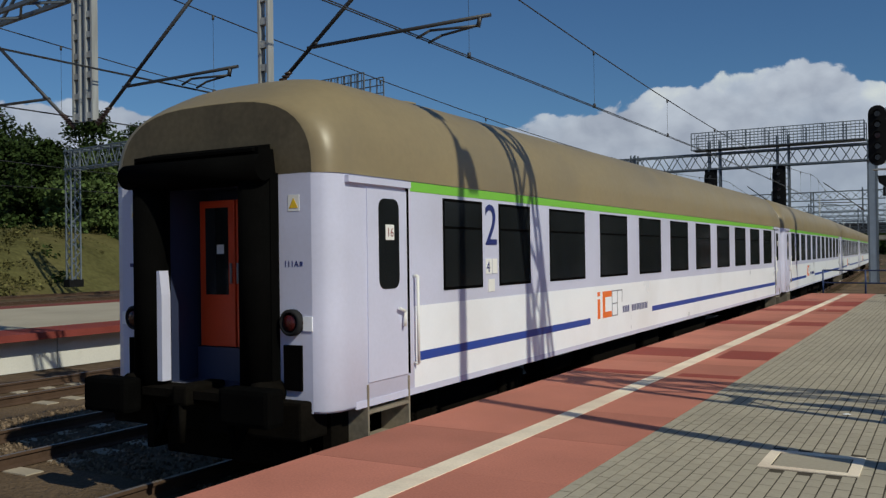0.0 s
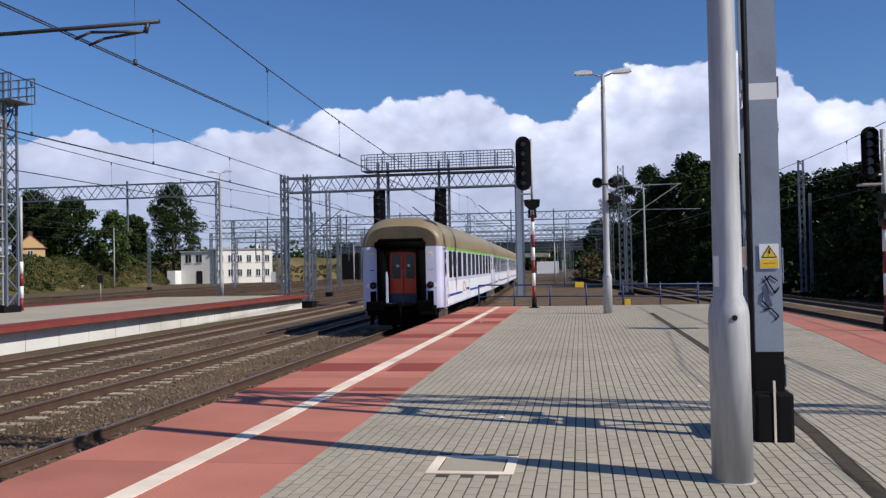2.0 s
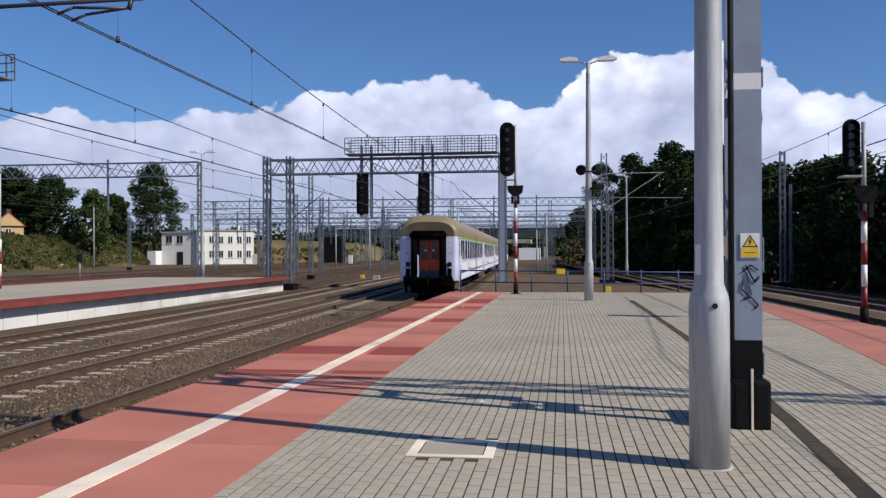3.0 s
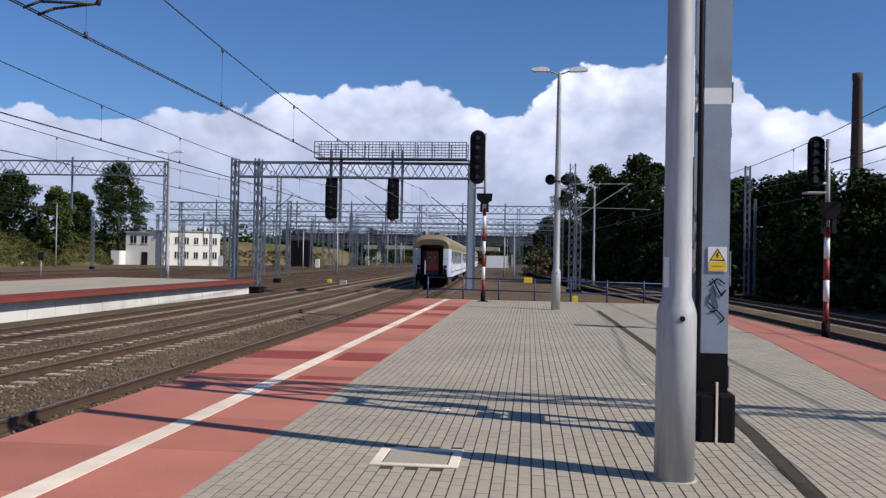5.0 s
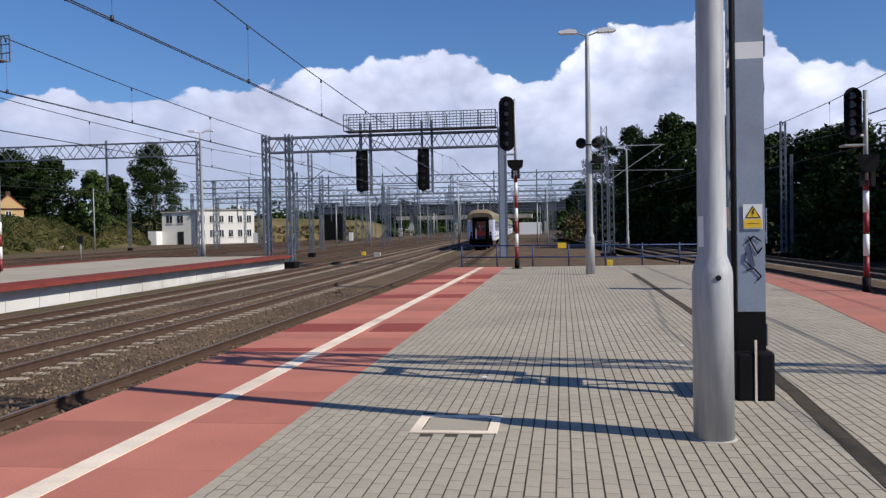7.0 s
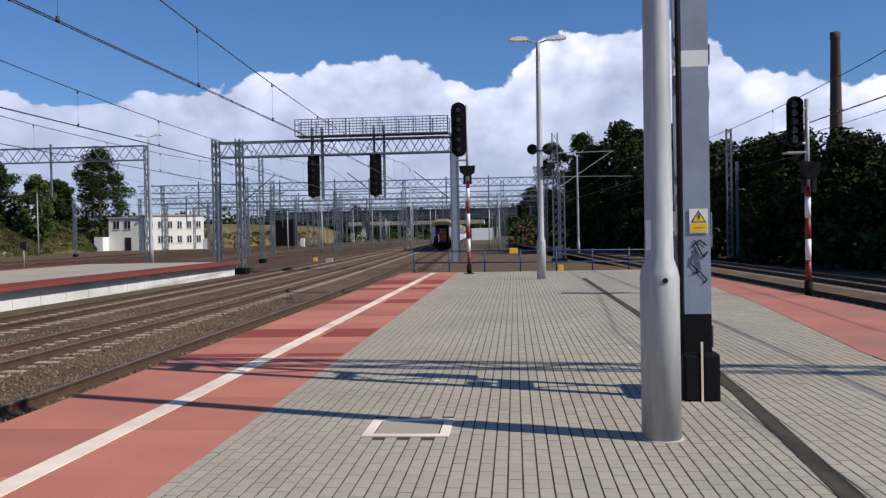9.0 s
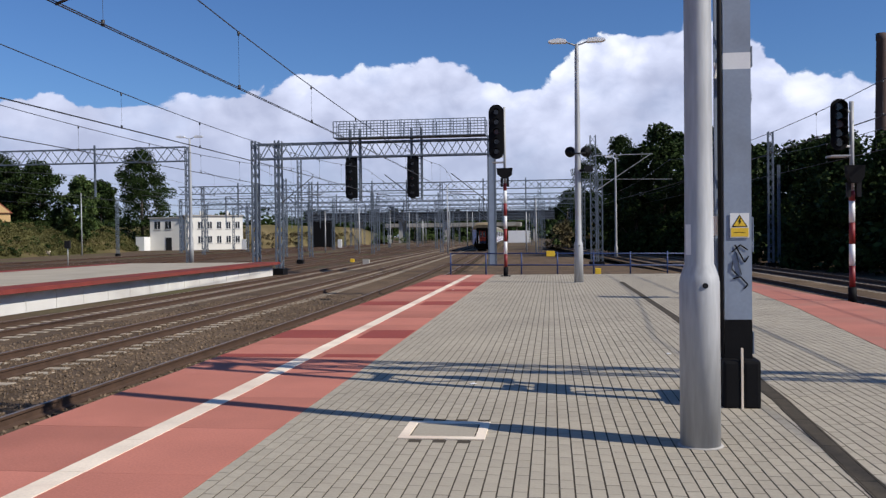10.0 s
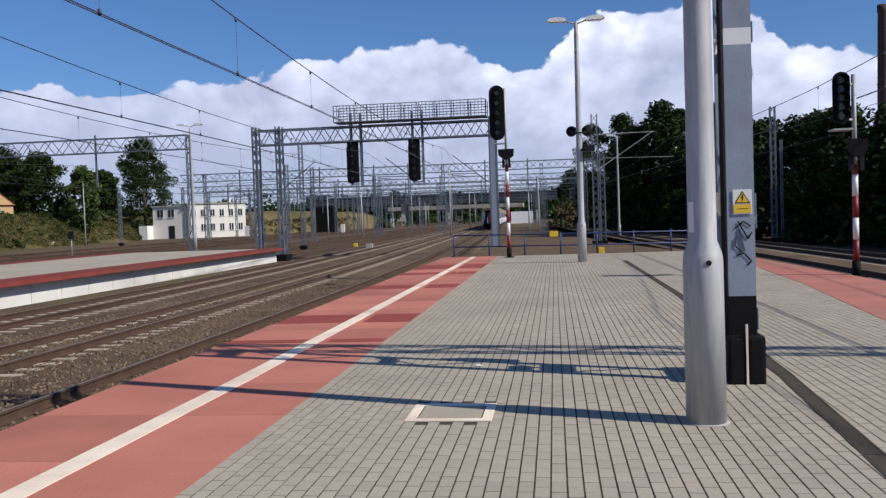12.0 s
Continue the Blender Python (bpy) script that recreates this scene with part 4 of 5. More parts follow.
ZC = 4.87
cantilever(-8.58, GY + 0.68, ZC, 1, 3.0)
cantilever(-12.58 + 0.16, GY + 0.68, ZC - 0.14, 1, 2.6)
cantilever(-12.58 - 0.16, GY + 0.68, ZC - 0.14, -1, 2.6)


def overhead_line(x, curve=bend, supports=(-42, 9.3, 60.5, 118, 176, 236)):
    """Two contact wires, the messenger that sags from support to support, and droppers."""
    o = thing("overhead_wire", "thin dark overhead contact wires with droppers", "overhead line", "overhead lines")
    zm = ZC + 1.68

    def mess(y):
        for a, b in zip(supports, supports[1:]):
            if a <= y <= b:
                s = (y - a) / (b - a)
                return zm - 4 * 0.85 * s * (1 - s)
        return zm
    ys = [v * 4.0 + supports[0] for v in range(int((supports[-1] - supports[0]) / 4.0))]
    for off in (-0.03, 0.03):
        bm = B()
        tube(bm, [(x + curve(a) + off, a, ZC) for a in ys], 0.010)
        part("contact_wire", bm, WIRE, o)
    bm = B()
    tube(bm, [(x + curve(a), a, mess(a)) for a in ys], 0.013)
    part("messenger_wire", bm, WIRE, o)
    y = supports[0] + 3.0
    while y < 90:
        bm = B()
        k = mess(y) - ZC
        lathe(bm, [(0.03, -0.02), (0.03, 0.07), (0.0035, 0.08), (0.0035, k - 0.09), (0.026, k - 0.08), (0.026, k + 0.01)], (x + curve(y), y, ZC), 5)
        part("dropper", bm, WIRE, o)
        y += 5.7


for _x in (-6.55, -12.1, -16.6):
    overhead_line(_x)
overhead_line(-34.0)


# ---- lamps ----
def lamp_post(x, y, z0=0.0, h=8.55, heads=2, label=""):
    l = thing("lamp_post", label or "tall galvanised lamp post with twin flat lamp heads", "lamp post", "lamp posts")
    bm = B()
    lathe(bm, [(0.158, 0.0), (0.156, 1.30), (0.148, 1.35), (0.113, 1.45), (0.108, 2.4), (0.105, 4.0), (0.075, h - 0.5), (0.06, h - 0.05)], (x, y, z0), 28)
    part("pole", bm, GALV, l)
    bm = B()
    lathe(bm, [(0.18, 0.0), (0.176, 0.005), (0.158, 0.010)], (x, y, z0 - 0.001), 28)
    part("base_ring", bm, CONC, l)
    bm = B()
    rod(bm, (x + 0.02, y - 0.163, z0 + 1.28), (x + 0.02, y - 0.148, z0 + 1.28), 0.022, n=12)
    part("lock", bm, DARK, l)
    if y < 10:
        bm = B()
        for k in range(4):
            a0, a1 = radians(196 + 8 * k), radians(204 + 8 * k)
            v = [bm.verts.new((x + 0.1135 * math.cos(a), y + 0.1135 * math.sin(a), z)) for a, z in ((a0, 1.52), (a1, 1.52), (a1, 1.76), (a0, 1.76))]
            bm.faces.new(v)
        part("sticker", bm, WHITE, l, "white paper sticker")
    for sx in (-1, 1) if heads == 2 else (heads,):
        bm = B()
        rod(bm, (x, y, z0 + h - 0.1), (x + sx * 0.45, y, z0 + h + 0.06), 0.028, n=10)
        part("arm", bm, GALV, l)
        bm = B()
        prof = [(0.0, -0.03), (0.05, -0.06), (0.55, -0.05), (0.66, -0.01), (0.62, 0.05), (0.3, 0.10), (0.05, 0.06)]
        prism(bm, [(x + sx * (0.33 + a), z0 + h + 0.06 + b) for a, b in prof], "y", y - 0.13, y + 0.13)
        part("lamp_head", bm, WHITE, l)
    return l


lamp_post(1.16, 7.17)
lamp_post(0.93, 31.0, h=8.35)
lamp_post(-25.2, 33.6, h=8.7)
lamp_post(-25.6, 60.1, h=8.9)
lamp_post(6.1, 85, z0=-0.95, h=9.9, heads=-1, label="tall slim lamp post before the dark trees")


def horns(x, y, z):
    h = thing("horn_loudspeakers", "pair of black horn loudspeakers on the lamp post", "loudspeaker")
    for sx in (-1, 1):
        bm = B()
        lathe(bm, [(0.05, 0), (0.06, 0.12), (0.10, 0.22), (0.19, 0.30), (0.18, 0.31), (0.08, 0.25)], n=18)
        bmesh.ops.rotate(bm, verts=bm.verts, matrix=Matrix.Rotation(radians(-75), 3, "X"))
        bmesh.ops.translate(bm, verts=bm.verts, vec=(x + sx * 0.27, y, z))
        part("horn", bm, BLACK, h)
    bm = B()
    rod(bm, (x - 0.27, y, z), (x + 0.27, y, z), 0.025)
    part("bracket", bm, DARK, h)


horns(0.95, 30.9, 4.5)
_cam = B()
rod(_cam, (1.0, 30.9, 3.9), (1.25, 30.8, 3.9), 0.05)
box(_cam, 1.15, 1.45, 30.75, 31.0, 3.85, 4.05, 0.02)
solid("camera_housing", _cam, DARK, "small dark surveillance housing on the lamp post", "camera housing")


# ---- colour-light signals ----
def signal_head(bm_parent, x, y, z0, z1, w, face=-1, lamps=5):
    r = w / 2
    out = []
    for k in range(9):
        a = math.pi * k / 8
        out.append((x + r * math.cos(a), z1 - r + r * math.sin(a)))
    for k in range(9):
        a = math.pi + math.pi * k / 8
        out.append((x + r * math.cos(a), z0 + r + r * math.sin(a)))
    bm = B()
    prism(bm, out, "y", y - 0.02, y + 0.02)
    part("backboard", bm, BLACK, bm_parent)
    bm = B()
    box(bm, x - r * 0.6, x + r * 0.6, y + 0.02, y + 0.22, z0 + 0.15, z1 - 0.15, 0.02)
    part("casing", bm, DARK, bm_parent)
    for k in range(lamps):
        z = z0 + r + (z1 - z0 - 2 * r) * k / max(1, lamps - 1)
        bm = B()
        n = 14
        for i in range(n):
            a0, a1 = math.pi * (-0.15 + 1.3 * i / n), math.pi * (-0.15 + 1.3 * (i + 1) / n)
            q = [(x + 0.13 * math.cos(a), z + 0.13 * math.sin(a)) for a in (a0, a1)]
            v = [bm.verts.new((q[0][0], y - 0.02, q[0][1])), bm.verts.new((q[1][0], y - 0.02, q[1][1])), bm.verts.new((q[1][0], y - 0.24, q[1][1])), bm.verts.new((q[0][0], y - 0.24, q[0][1]))]
            bm.faces.new(v)
        part("hood", bm, BLACK, bm_parent)
        bm = B()
        rod(bm, (x, y - 0.03, z), (x, y - 0.02, z), 0.1, n=14)
        part("lens", bm, TAIL if k == 2 else GLASS, bm_parent)


def signal_post(x, y, z0, head, top, w, box_z, side, label):
    s = thing("signal_post", label, "railway signal", "railway signals")
    z, k = z0 + 0.38, 0
    while z < box_z - 0.4:
        bm = B()
        rod(bm, (x, y, z), (x, y, min(z + 0.52, box_z - 0.4)), 0.07, n=14)
        part("red_band" if k % 2 == 0 else "white_band", bm, REDPAINT if k % 2 == 0 else WHITE, s)
        z += 0.52
        k += 1
    bm = B()
    rod(bm, (x, y, z0 - 0.02), (x, y, z0 + 0.38), 0.1, n=14)
    box(bm, x - 0.2, x + 0.2, y - 0.2, y + 0.2, z0 - 0.05, z0 + 0.03)
    part("foot", bm, BLACK, s)
    bm = B()
    rod(bm, (x, y, box_z - 0.5), (x, y, top), 0.055, n=12)
    part("mast", bm, GALV, s)
    bm = B()
    for sx in (-1, 1):
        box(bm, x + sx * 0.12 - 0.05, x + sx * 0.12 + 0.05, y - 0.16, y - 0.08, box_z - 0.55, box_z - 0.2)
    part("marker_frame", bm, DARK, s)
    bm = B()
    prism(bm, [(x - w * 0.52, box_z + 0.2), (x + w * 0.52, box_z + 0.2), (x + w * 0.48, box_z - 0.08), (x + 0.1, box_z - 0.22), (x - 0.1, box_z - 0.22), (x - w * 0.48, box_z - 0.04)], "y", y - 0.32, y - 0.1)
    part("route_indicator", bm, BLACK, s)
    bm = B()
    rod(bm, (x, y, head[0] + 0.1), (x + side * 0.3, y - 0.1, head[0] + 0.1), 0.03)
    part("bracket", bm, GALV, s)
    bm = B()
    rod(bm, (x, y, head[1] - 0.3), (x + side * 0.3, y - 0.1, head[1] - 0.3), 0.03)
    part("bracket", bm, GALV, s)
    bm = B()
    box(bm, x - 0.5, x - 0.05, y - 0.1, y + 0.35, head[0] - 0.14, head[0] - 0.1)
    part("bracket", bm, GALV, s)
    signal_head(s, x + side * 0.32, y - 0.12, head[0], head[1], w)
    return s


signal_post(-1.87, 35.9, 0.0, (4.78, 7.0), 6.9, 0.62, 4.2, -1, "five-lamp signal on a red and white post")
signal_post(7.19, 22.2, -0.05, (3.62, 4.86), 4.8, 0.40, 3.05, -1, "five-lamp signal on a red and white post at the red strip")


# ---- signal gantries ----
def rail_cage(t, x0, x1, y0, y1, z, h, material, bays):
    """A railed walkway on top of a gantry."""
    bm = B()
    box(bm, x0, x1, y0, y1, z, z + 0.06)
    part("walkway", bm, material, t)
    for yy in (y0, y1):
        for k in range(bays + 1):
            x = x0 + (x1 - x0) * k / bays
            bm = B()
            bar(bm, (x, yy, z), (x, yy, z + h), 0.06)
            part("rail_post", bm, material, t)
        for f in (0.35, 0.68, 1.0):
            bm = B()
            bar(bm, (x0, yy, z + h * f), (x1, yy, z + h * f), 0.05)
            part("hand_rail", bm, material, t)
    bm = B()
    k = x0
    while k < x1:
        bar(bm, (k, y0, z), (k, y0, z + h), 0.032)
        k += 0.24
    part("infill", bm, material, t)["kind"] = "stuff"


def signal_gantry(y, xl, xr, z0, zb, zt, legs, walk_x, heads, label):
    g = thing("signal_gantry", label, "signal gantry", "signal gantries")
    bm = B()
    laced(bm, (xl, y, (zb + zt) / 2), (xr, y, (zb + zt) / 2), (0, 1, 0), 0.9, zt - zb, 0.62, 0.1, 0.05)
    part("beam", bm, LATTICE, g)
    for x, w in legs:
        bm = B()
        laced(bm, (x, y, z0 + 0.3), (x, y, zt + 0.25), (1, 0, 0), w, 0.7, 0.7, 0.1, 0.05)
        part("leg", bm, LATTICE, g)
        if w == 0.45:
            for sy in (-0.37, 0.37):
                bm = B()
                box(bm, x - 0.2, x + 0.2, y + sy - 0.02, y + sy + 0.02, z0 + 0.3, zt)
                part("leg_plate", bm, GREYPAINT, g)
        bm = B()
        box(bm, x - 0.4, x + 0.4, y - 0.55, y + 0.55, z0 - 0.2, z0 + 0.35, 0.03)
        part("leg_foot", bm, BLACK, g)
    if walk_x:
        rail_cage(g, walk_x[0], walk_x[1], y - 0.75, y + 0.75, zt + 0.25, 1.15 if y > 50 else 1.25, LATTICE, 9 if y > 50 else 26)
    for x, hb, ht in heads:
        signal_head(g, x - 0.1, y - 0.6, hb, ht, 0.72, lamps=5)
        bm = B()
        for sx in (-0.35, 0.35):
            for yy in (-0.35, 0.15):
                bar(bm, (x + 0.15 + sx, y + yy, hb - 0.1), (x + 0.15 + sx, y + yy, zt + 0.9), 0.09)
        z = hb
        while z < zb:
            bar(bm, (x - 0.2, y + 0.15, z), (x + 0.5, y + 0.15, z), 0.05)
            bar(bm, (x + 0.5, y - 0.35, z), (x + 0.5, y + 0.15, z), 0.05)
            z += 0.35
        part("ladder_cage", bm, LATTICE, g)
        bm = B()
        box(bm, x - 0.48, x + 0.3, y - 0.36, y - 0.1, hb + 0.1, zb + 0.05, 0.03)
        part("signal_casing", bm, BLACK, g)
    return g


signal_gantry(60.5, -20.8, -4.0, BED, 7.28, 8.3, ((-20.9, 0.3), (-19.2, 0.3), (-4.05, 0.45)), (-15.0, -4.4), ((-13.75, 4.3, 7.1), (-9.4, 4.3, 7.05)),
              "grey lattice signal gantry with railed walkway and hanging signals")
cantilever(-9.0, 60.2, ZC, -1, 2.5)
cantilever(-4.35, 60.2, ZC, -1, 2.0)
cantilever(-19.05, 60.2, ZC, 1, 2.4)
far_gantry = signal_gantry(37.6, -55.6, -26.6, 0.0, 8.3, 9.6, ((-26.7, 0.75), (-55.2, 0.7)), (-38.0, -25.6), ((-42.6, 4.6, 8.0),),
                           "grey lattice signal gantry with caged ladder over the far platform")
# askew to the tracks like the nearer gantry, turned about its inner leg
far_gantry.matrix_basis = pose(-26.7, 37.6, 0) @ pose(0, 0, 0, 0, 0, -8) @ pose(26.7, -37.6, 0)


def ladder(x, y, z0, z1):
    l = thing("caged_ladder", "galvanised caged ladder on the gantry leg", "ladder")
    bm = B()
    for s in (-0.25, 0.25):
        bar(bm, (x + s, y, z0), (x + s, y, z1), 0.05)
    part("stile", bm, GALV, l)
    z = z0
    while z < z1:
        bm = B()
        bar(bm, (x - 0.25, y, z), (x + 0.25, y, z), 0.03)
        part("rung", bm, GALV, l)
        z += 0.35
    z = z0 + 1.5
    while z < z1:
        bm = B()
        box(bm, x - 0.36, x + 0.36, y - 0.75, y - 0.71, z, z + 0.06)
        box(bm, x - 0.36, x - 0.32, y - 0.71, y, z, z + 0.06)
        box(bm, x + 0.32, x + 0.36, y - 0.71, y, z, z + 0.06)
        part("hoop", bm, GALV, l)
        z += 0.8


ladder(-26.75, 37.1, 0.3, 9.8)


def banded_post(x, y, z0, h, r=0.07, bands=4):
    p = thing("signal_mast", "slim red and white banded signal mast", "railway signal", "banded masts")
    for k in range(bands):
        bm = B()
        rod(bm, (x, y, z0 + k * 0.6), (x, y, z0 + k * 0.6 + 0.6), r, n=10)
        part("red_band" if k % 2 == 0 else "white_band", bm, REDPAINT if k % 2 == 0 else WHITE, p)
    bm = B()
    rod(bm, (x, y, z0 + bands * 0.6), (x, y, z0 + h), r * 0.8, n=10)
    part("mast", bm, GALV, p)
    bm = B()
    box(bm, x - 0.4, x - 0.12, y - 0.2, y + 0.1, z0 + bands * 0.6 + 0.2, z0 + h * 0.62, 0.04)
    part("signal_lamp", bm, BLACK, p)


banded_post(-27.2, 39.5, 0.0, 5.6, 0.09)
banded_post(-31.6, 41.5, 0.0, 3.2, 0.07)
banded_post(-44.0, 52.0, BED, 6.5)


def pole(x, y, z0, h, r=0.1, label="slim grey concrete pole beside the tracks"):
    bm = B()
    lathe(bm, [(r, 0), (r * 0.9, h * 0.5), (r * 0.6, h)], (x, y, z0), 10)
    return solid("line_pole", bm, GALV, label, "pole", "line poles")


for _x, _y, _h in ((-46.5, 54, 8), (-45.0, 54, 7.6), (-74.2, 131.5, 10)):
    pole(_x, _y, BED, _h)


lattice_mast(-68.2, 131.5, BED, 8.9, 0.35, "grey lattice mast at the foot of the bank")
lattice_mast(-24.7, 84.5, BED, 10.2, 0.35, "grey lattice mast between the far tracks")


# ---- right side: masts, fence, tracks ----
def right_curve(y):
    if y < 10:
        return 0.0
    return -0.0006 * (y - 10) ** 2 if y < 60 else -1.5 - 0.06 * (y - 60)


RYS = [-30, 0, 10] + list(range(14, 62, 4)) + list(range(66, 190, 8))


def right_bed():
    vs, fs = [], []
    for y in RYS:
        b = right_curve(y)
        vs += [(6.7 + b, y, -0.30), (8.1 + b, y, -0.58), (15 + b, y, -0.60), (16 + b, y, -0.95)]
    for j in range(len(RYS) - 1):
        for i in range(3):
            fs.append((j * 4 + i, j * 4 + i + 1, j * 4 + i + 5, j * 4 + i + 4))
    return tagged(raw("right_track_bed", vs, fs, BALLAST), "dark brown ballast beside the red strip", "track bed", kind="structure")


right_bed()
_keep = RAIL
RAIL = -0.42
track(9.3, RYS, 4, 180, right_curve, "dark rusty track curving past the trees", 60)
track(13.4, RYS, 10, 180, right_curve, "dark rusty track under the trees", 40)
RAIL = _keep


def gravel_tongue():
    """Rough ground between the tracks past the platform's end."""
    vs = [(-4.6, 37.02, -0.12), (6.2, 37.02, -0.15), (4.2, 62, -0.45), (-4.3, 62, -0.45), (1.5, 110, -0.8), (-5.2, 110, -0.8)]
    return tagged(raw("gravel_tongue", vs, [(0, 1, 2, 3), (3, 2, 4, 5)], BALLAST), "bare brown gravel past the platform end", "ground", kind="structure")


gravel_tongue()


def fence():
    f = thing("safety_fence", "blue tubular safety fence across the platform end", "fence")
    x0, x1, y = -4.75, 8.6, 41.2
    n = 8
    for k in range(n + 1):
        bm = B()
        x = x0 + (x1 - x0) * k / n
        rod(bm, (x, y, -0.25), (x, y, 0.86), 0.035, n=8)
        part("post", bm, BLUERAIL, f)
    for z in (0.30, 0.84):
        bm = B()
        rod(bm, (x0, y, z), (x1, y, z - 0.12), 0.03, n=8)
        part("rail", bm, BLUERAIL, f)
    bm = B()
    box(bm, -0.25, 0.15, y - 0.1, y - 0.03, 0.66, 0.92, 0.01)
    part("board", bm, YELLOW, f, "yellow board hung on the rail")


fence()
_b = B()
box(_b, 1.85, 2.1, 38.3, 38.5, -0.1, 0.2, 0.02)
solid("yellow_marker", _b, YELLOW, "small yellow marker box on the gravel", "marker")
lattice_mast(2.75, 58.5, -0.45, 8.6, 0.35, "grey lattice mast with a bracket arm over the track")
lattice_mast(3.2, 58.8, -0.45, 6.0, 0.3, "short grey lattice mast")
_b = B()
bar(_b, (2.8, 58.4, 6.82), (6.6, 58.4, 6.85), 0.04)
bar(_b, (2.8, 58.4, 4.43), (6.5, 58.4, 6.88), 0.045)
bar(_b, (3.2, 58.4, 5.26), (7.8, 58.4, 5.19), 0.03)
solid("bracket_arm", _b, GALV, "grey bracket arm on the lattice mast", "bracket arm", "bracket arms")
lattice_mast(15.3, 64, -0.8, 9.5, 0.32, "grey lattice mast before the dark trees")
lattice_mast(15.95, 64.4, -0.8, 7.2, 0.12, "slim mast before the dark trees", foot=False)
overhead_line(9.3, right_curve, (-40, 12, 60, 110, 170))
overhead_line(13.4, right_curve, (-40, 12, 62, 112, 170))


# ---- far yard ----
def yard_portal(y, xl, xr, zb, zt, legs, hang=()):
    p = thing("catenary_portal", "grey lattice catenary portal across the yard", "catenary portal", "catenary portals")
    bm = B()
    b = bend(y)
    laced(bm, (xl + b, y, (zb + zt) / 2), (xr + b, y, (zb + zt) / 2), (0, 1, 0), 0.6, zt - zb, 1.1, 0.1, 0.06)
    part("beam", bm, LATTICE, p)
    for x in legs:
        bm = B()
        laced(bm, (x + b, y, BED), (x + b, y, zt), (1, 0, 0), 0.36, 0.36, 0.8, 0.07, 0.04)
        part("leg", bm, LATTICE, p)
    for x in hang:
        bm = B()
        box(bm, x + b - 0.08, x + b + 0.08, y - 0.08, y + 0.08, zb - 3.4, zt + 0.4)
        part("drop_post", bm, LATTICE, p)
    return p


yard_portal(84, -75, -34.2, 9.45, 10.85, (-34.2,), (-44.0, -62))
yard_portal(124, -51, 9, 8.2, 9.3, (-47.4, -12, 8), (-42, -36, -30, -22, -17, -6, 0))
yard_portal(160, -60, 12, 7.2, 8.2, (-60, -40, -16, 10), (-52, -46, -34, -28, -22, -8, 2))
yard_portal(205, -66, 16, 7.2, 8.2, (-64, -42, -16, 14), (-55, -48, -36, -30, -22, -8, 4))
yard_portal(260, -75, 22, 7.0, 8.0, (-74, -48, -18, 20), (-64, -56, -40, -32, -24, -8, 6))


def yard_masts():
    rnd = random.Random(5)
    for y, xs in ((95, (-24.5, -27.5, -31)), (110, (-20, -35, 1.5)), (140, (-19, -27, -45, 3)), (150, (-33, 8)), (180, (-22, -31, -50, 2)), (190, (9, -38)), (230, (-20, -36, -52, 4)), (245, (11, -28, -44))):
        for x in xs:
            h = rnd.uniform(7.5, 9.5)
            m = lattice_mast(x + bend(y), y + rnd.uniform(-2, 2), BED, h, 0.34, "grey lattice catenary mast among the tracks", foot=False)
            bm = B()
            s = rnd.choice((-1, 1))
            xx = x + bend(y)
            bar(bm, (xx, y, 4.2), (xx + s * 2.6, y, 6.4), 0.07)
            bar(bm, (xx, y, 6.4), (xx + s * 2.9, y, 6.4), 0.05)
            part("bracket", bm, LATTICE, m)


yard_masts()
yard_portal(142, -58, 10, 7.3, 8.3, (-58, -24, 9), (-50, -38, -31, -14, -3))
yard_portal(182, -62, 13, 7.2, 8.2, (-62, -28, 12), (-50, -40, -33, -15, -4))
yard_portal(310, -85, 30, 7.0, 8.0, (-84, -50, -16, 28), (-70, -60, -40, -30, -22, -6, 8))
_r = random.Random(77)
for _k in range(22):
    _y = _r.uniform(105, 290)
    _x = _r.uniform(-58, 4) * (0.5 + _y / 400)
    if abs(_x - TRACKS[0]) < 3:
        _x -= 6
    pole(_x + bend(_y), _y, BED, _r.uniform(6.5, 9.5), 0.11, "slim grey catenary pole among the tracks")
for _x in (-19.6, -24.0, -28.4, -38.0, -42.4, -46.8, -55):
    _ys = list(range(62, 262, 20)) if _x > -30 else list(range(20, 262, 20))
    track(_x, _ys, 300, 301, label="rusty yard track in the distance")
for _x in (-19.6, -24.0, -28.4, -42.4):
    overhead_line(_x, bend, (60, 124, 160, 205, 260))


def small_box(name, x, y, w, d, h, material, label, category, z0=None):
    bm = B()
    z0 = BED - 0.05 if z0 is None else z0
    box(bm, x - w / 2, x + w / 2, y - d / 2, y + d / 2, z0, z0 + h, 0.02)
    return solid(name, bm, material, label, category)


small_box("container", -10.4, 286, 7, 3, 3.9, WHITE, "long white container beyond the yard", "container")
small_box("relay_cabinet", -47.9, 195.6, 0.9, 0.6, 2.0, WHITE, "white relay cabinet beside the tracks", "cabinet")
small_box("relay_cabinet", -56.8, 305, 1.2, 0.8, 3.0, WHITE, "white relay cabinet far down the yard", "cabinet")
small_box("marker_stone", -20.0, 86.8, 0.4, 0.3, 0.35, YELLOW, "small yellow point marker between the tracks", "marker")
small_box("point_motor", -16.8, 78.5, 0.6, 0.4, 0.5, CONC, "grey point motor between the tracks", "point motor")
small_box("relay_cabinet", -68.7, 190.5, 1.0, 0.6, 2.3, WHITE, "white relay cabinet beside the white building", "cabinet")
small_box("relay_cabinet", -66.5, 191.5, 0.8, 0.6, 1.8, WHITE, "small white cabinet beside the white building", "cabinet")


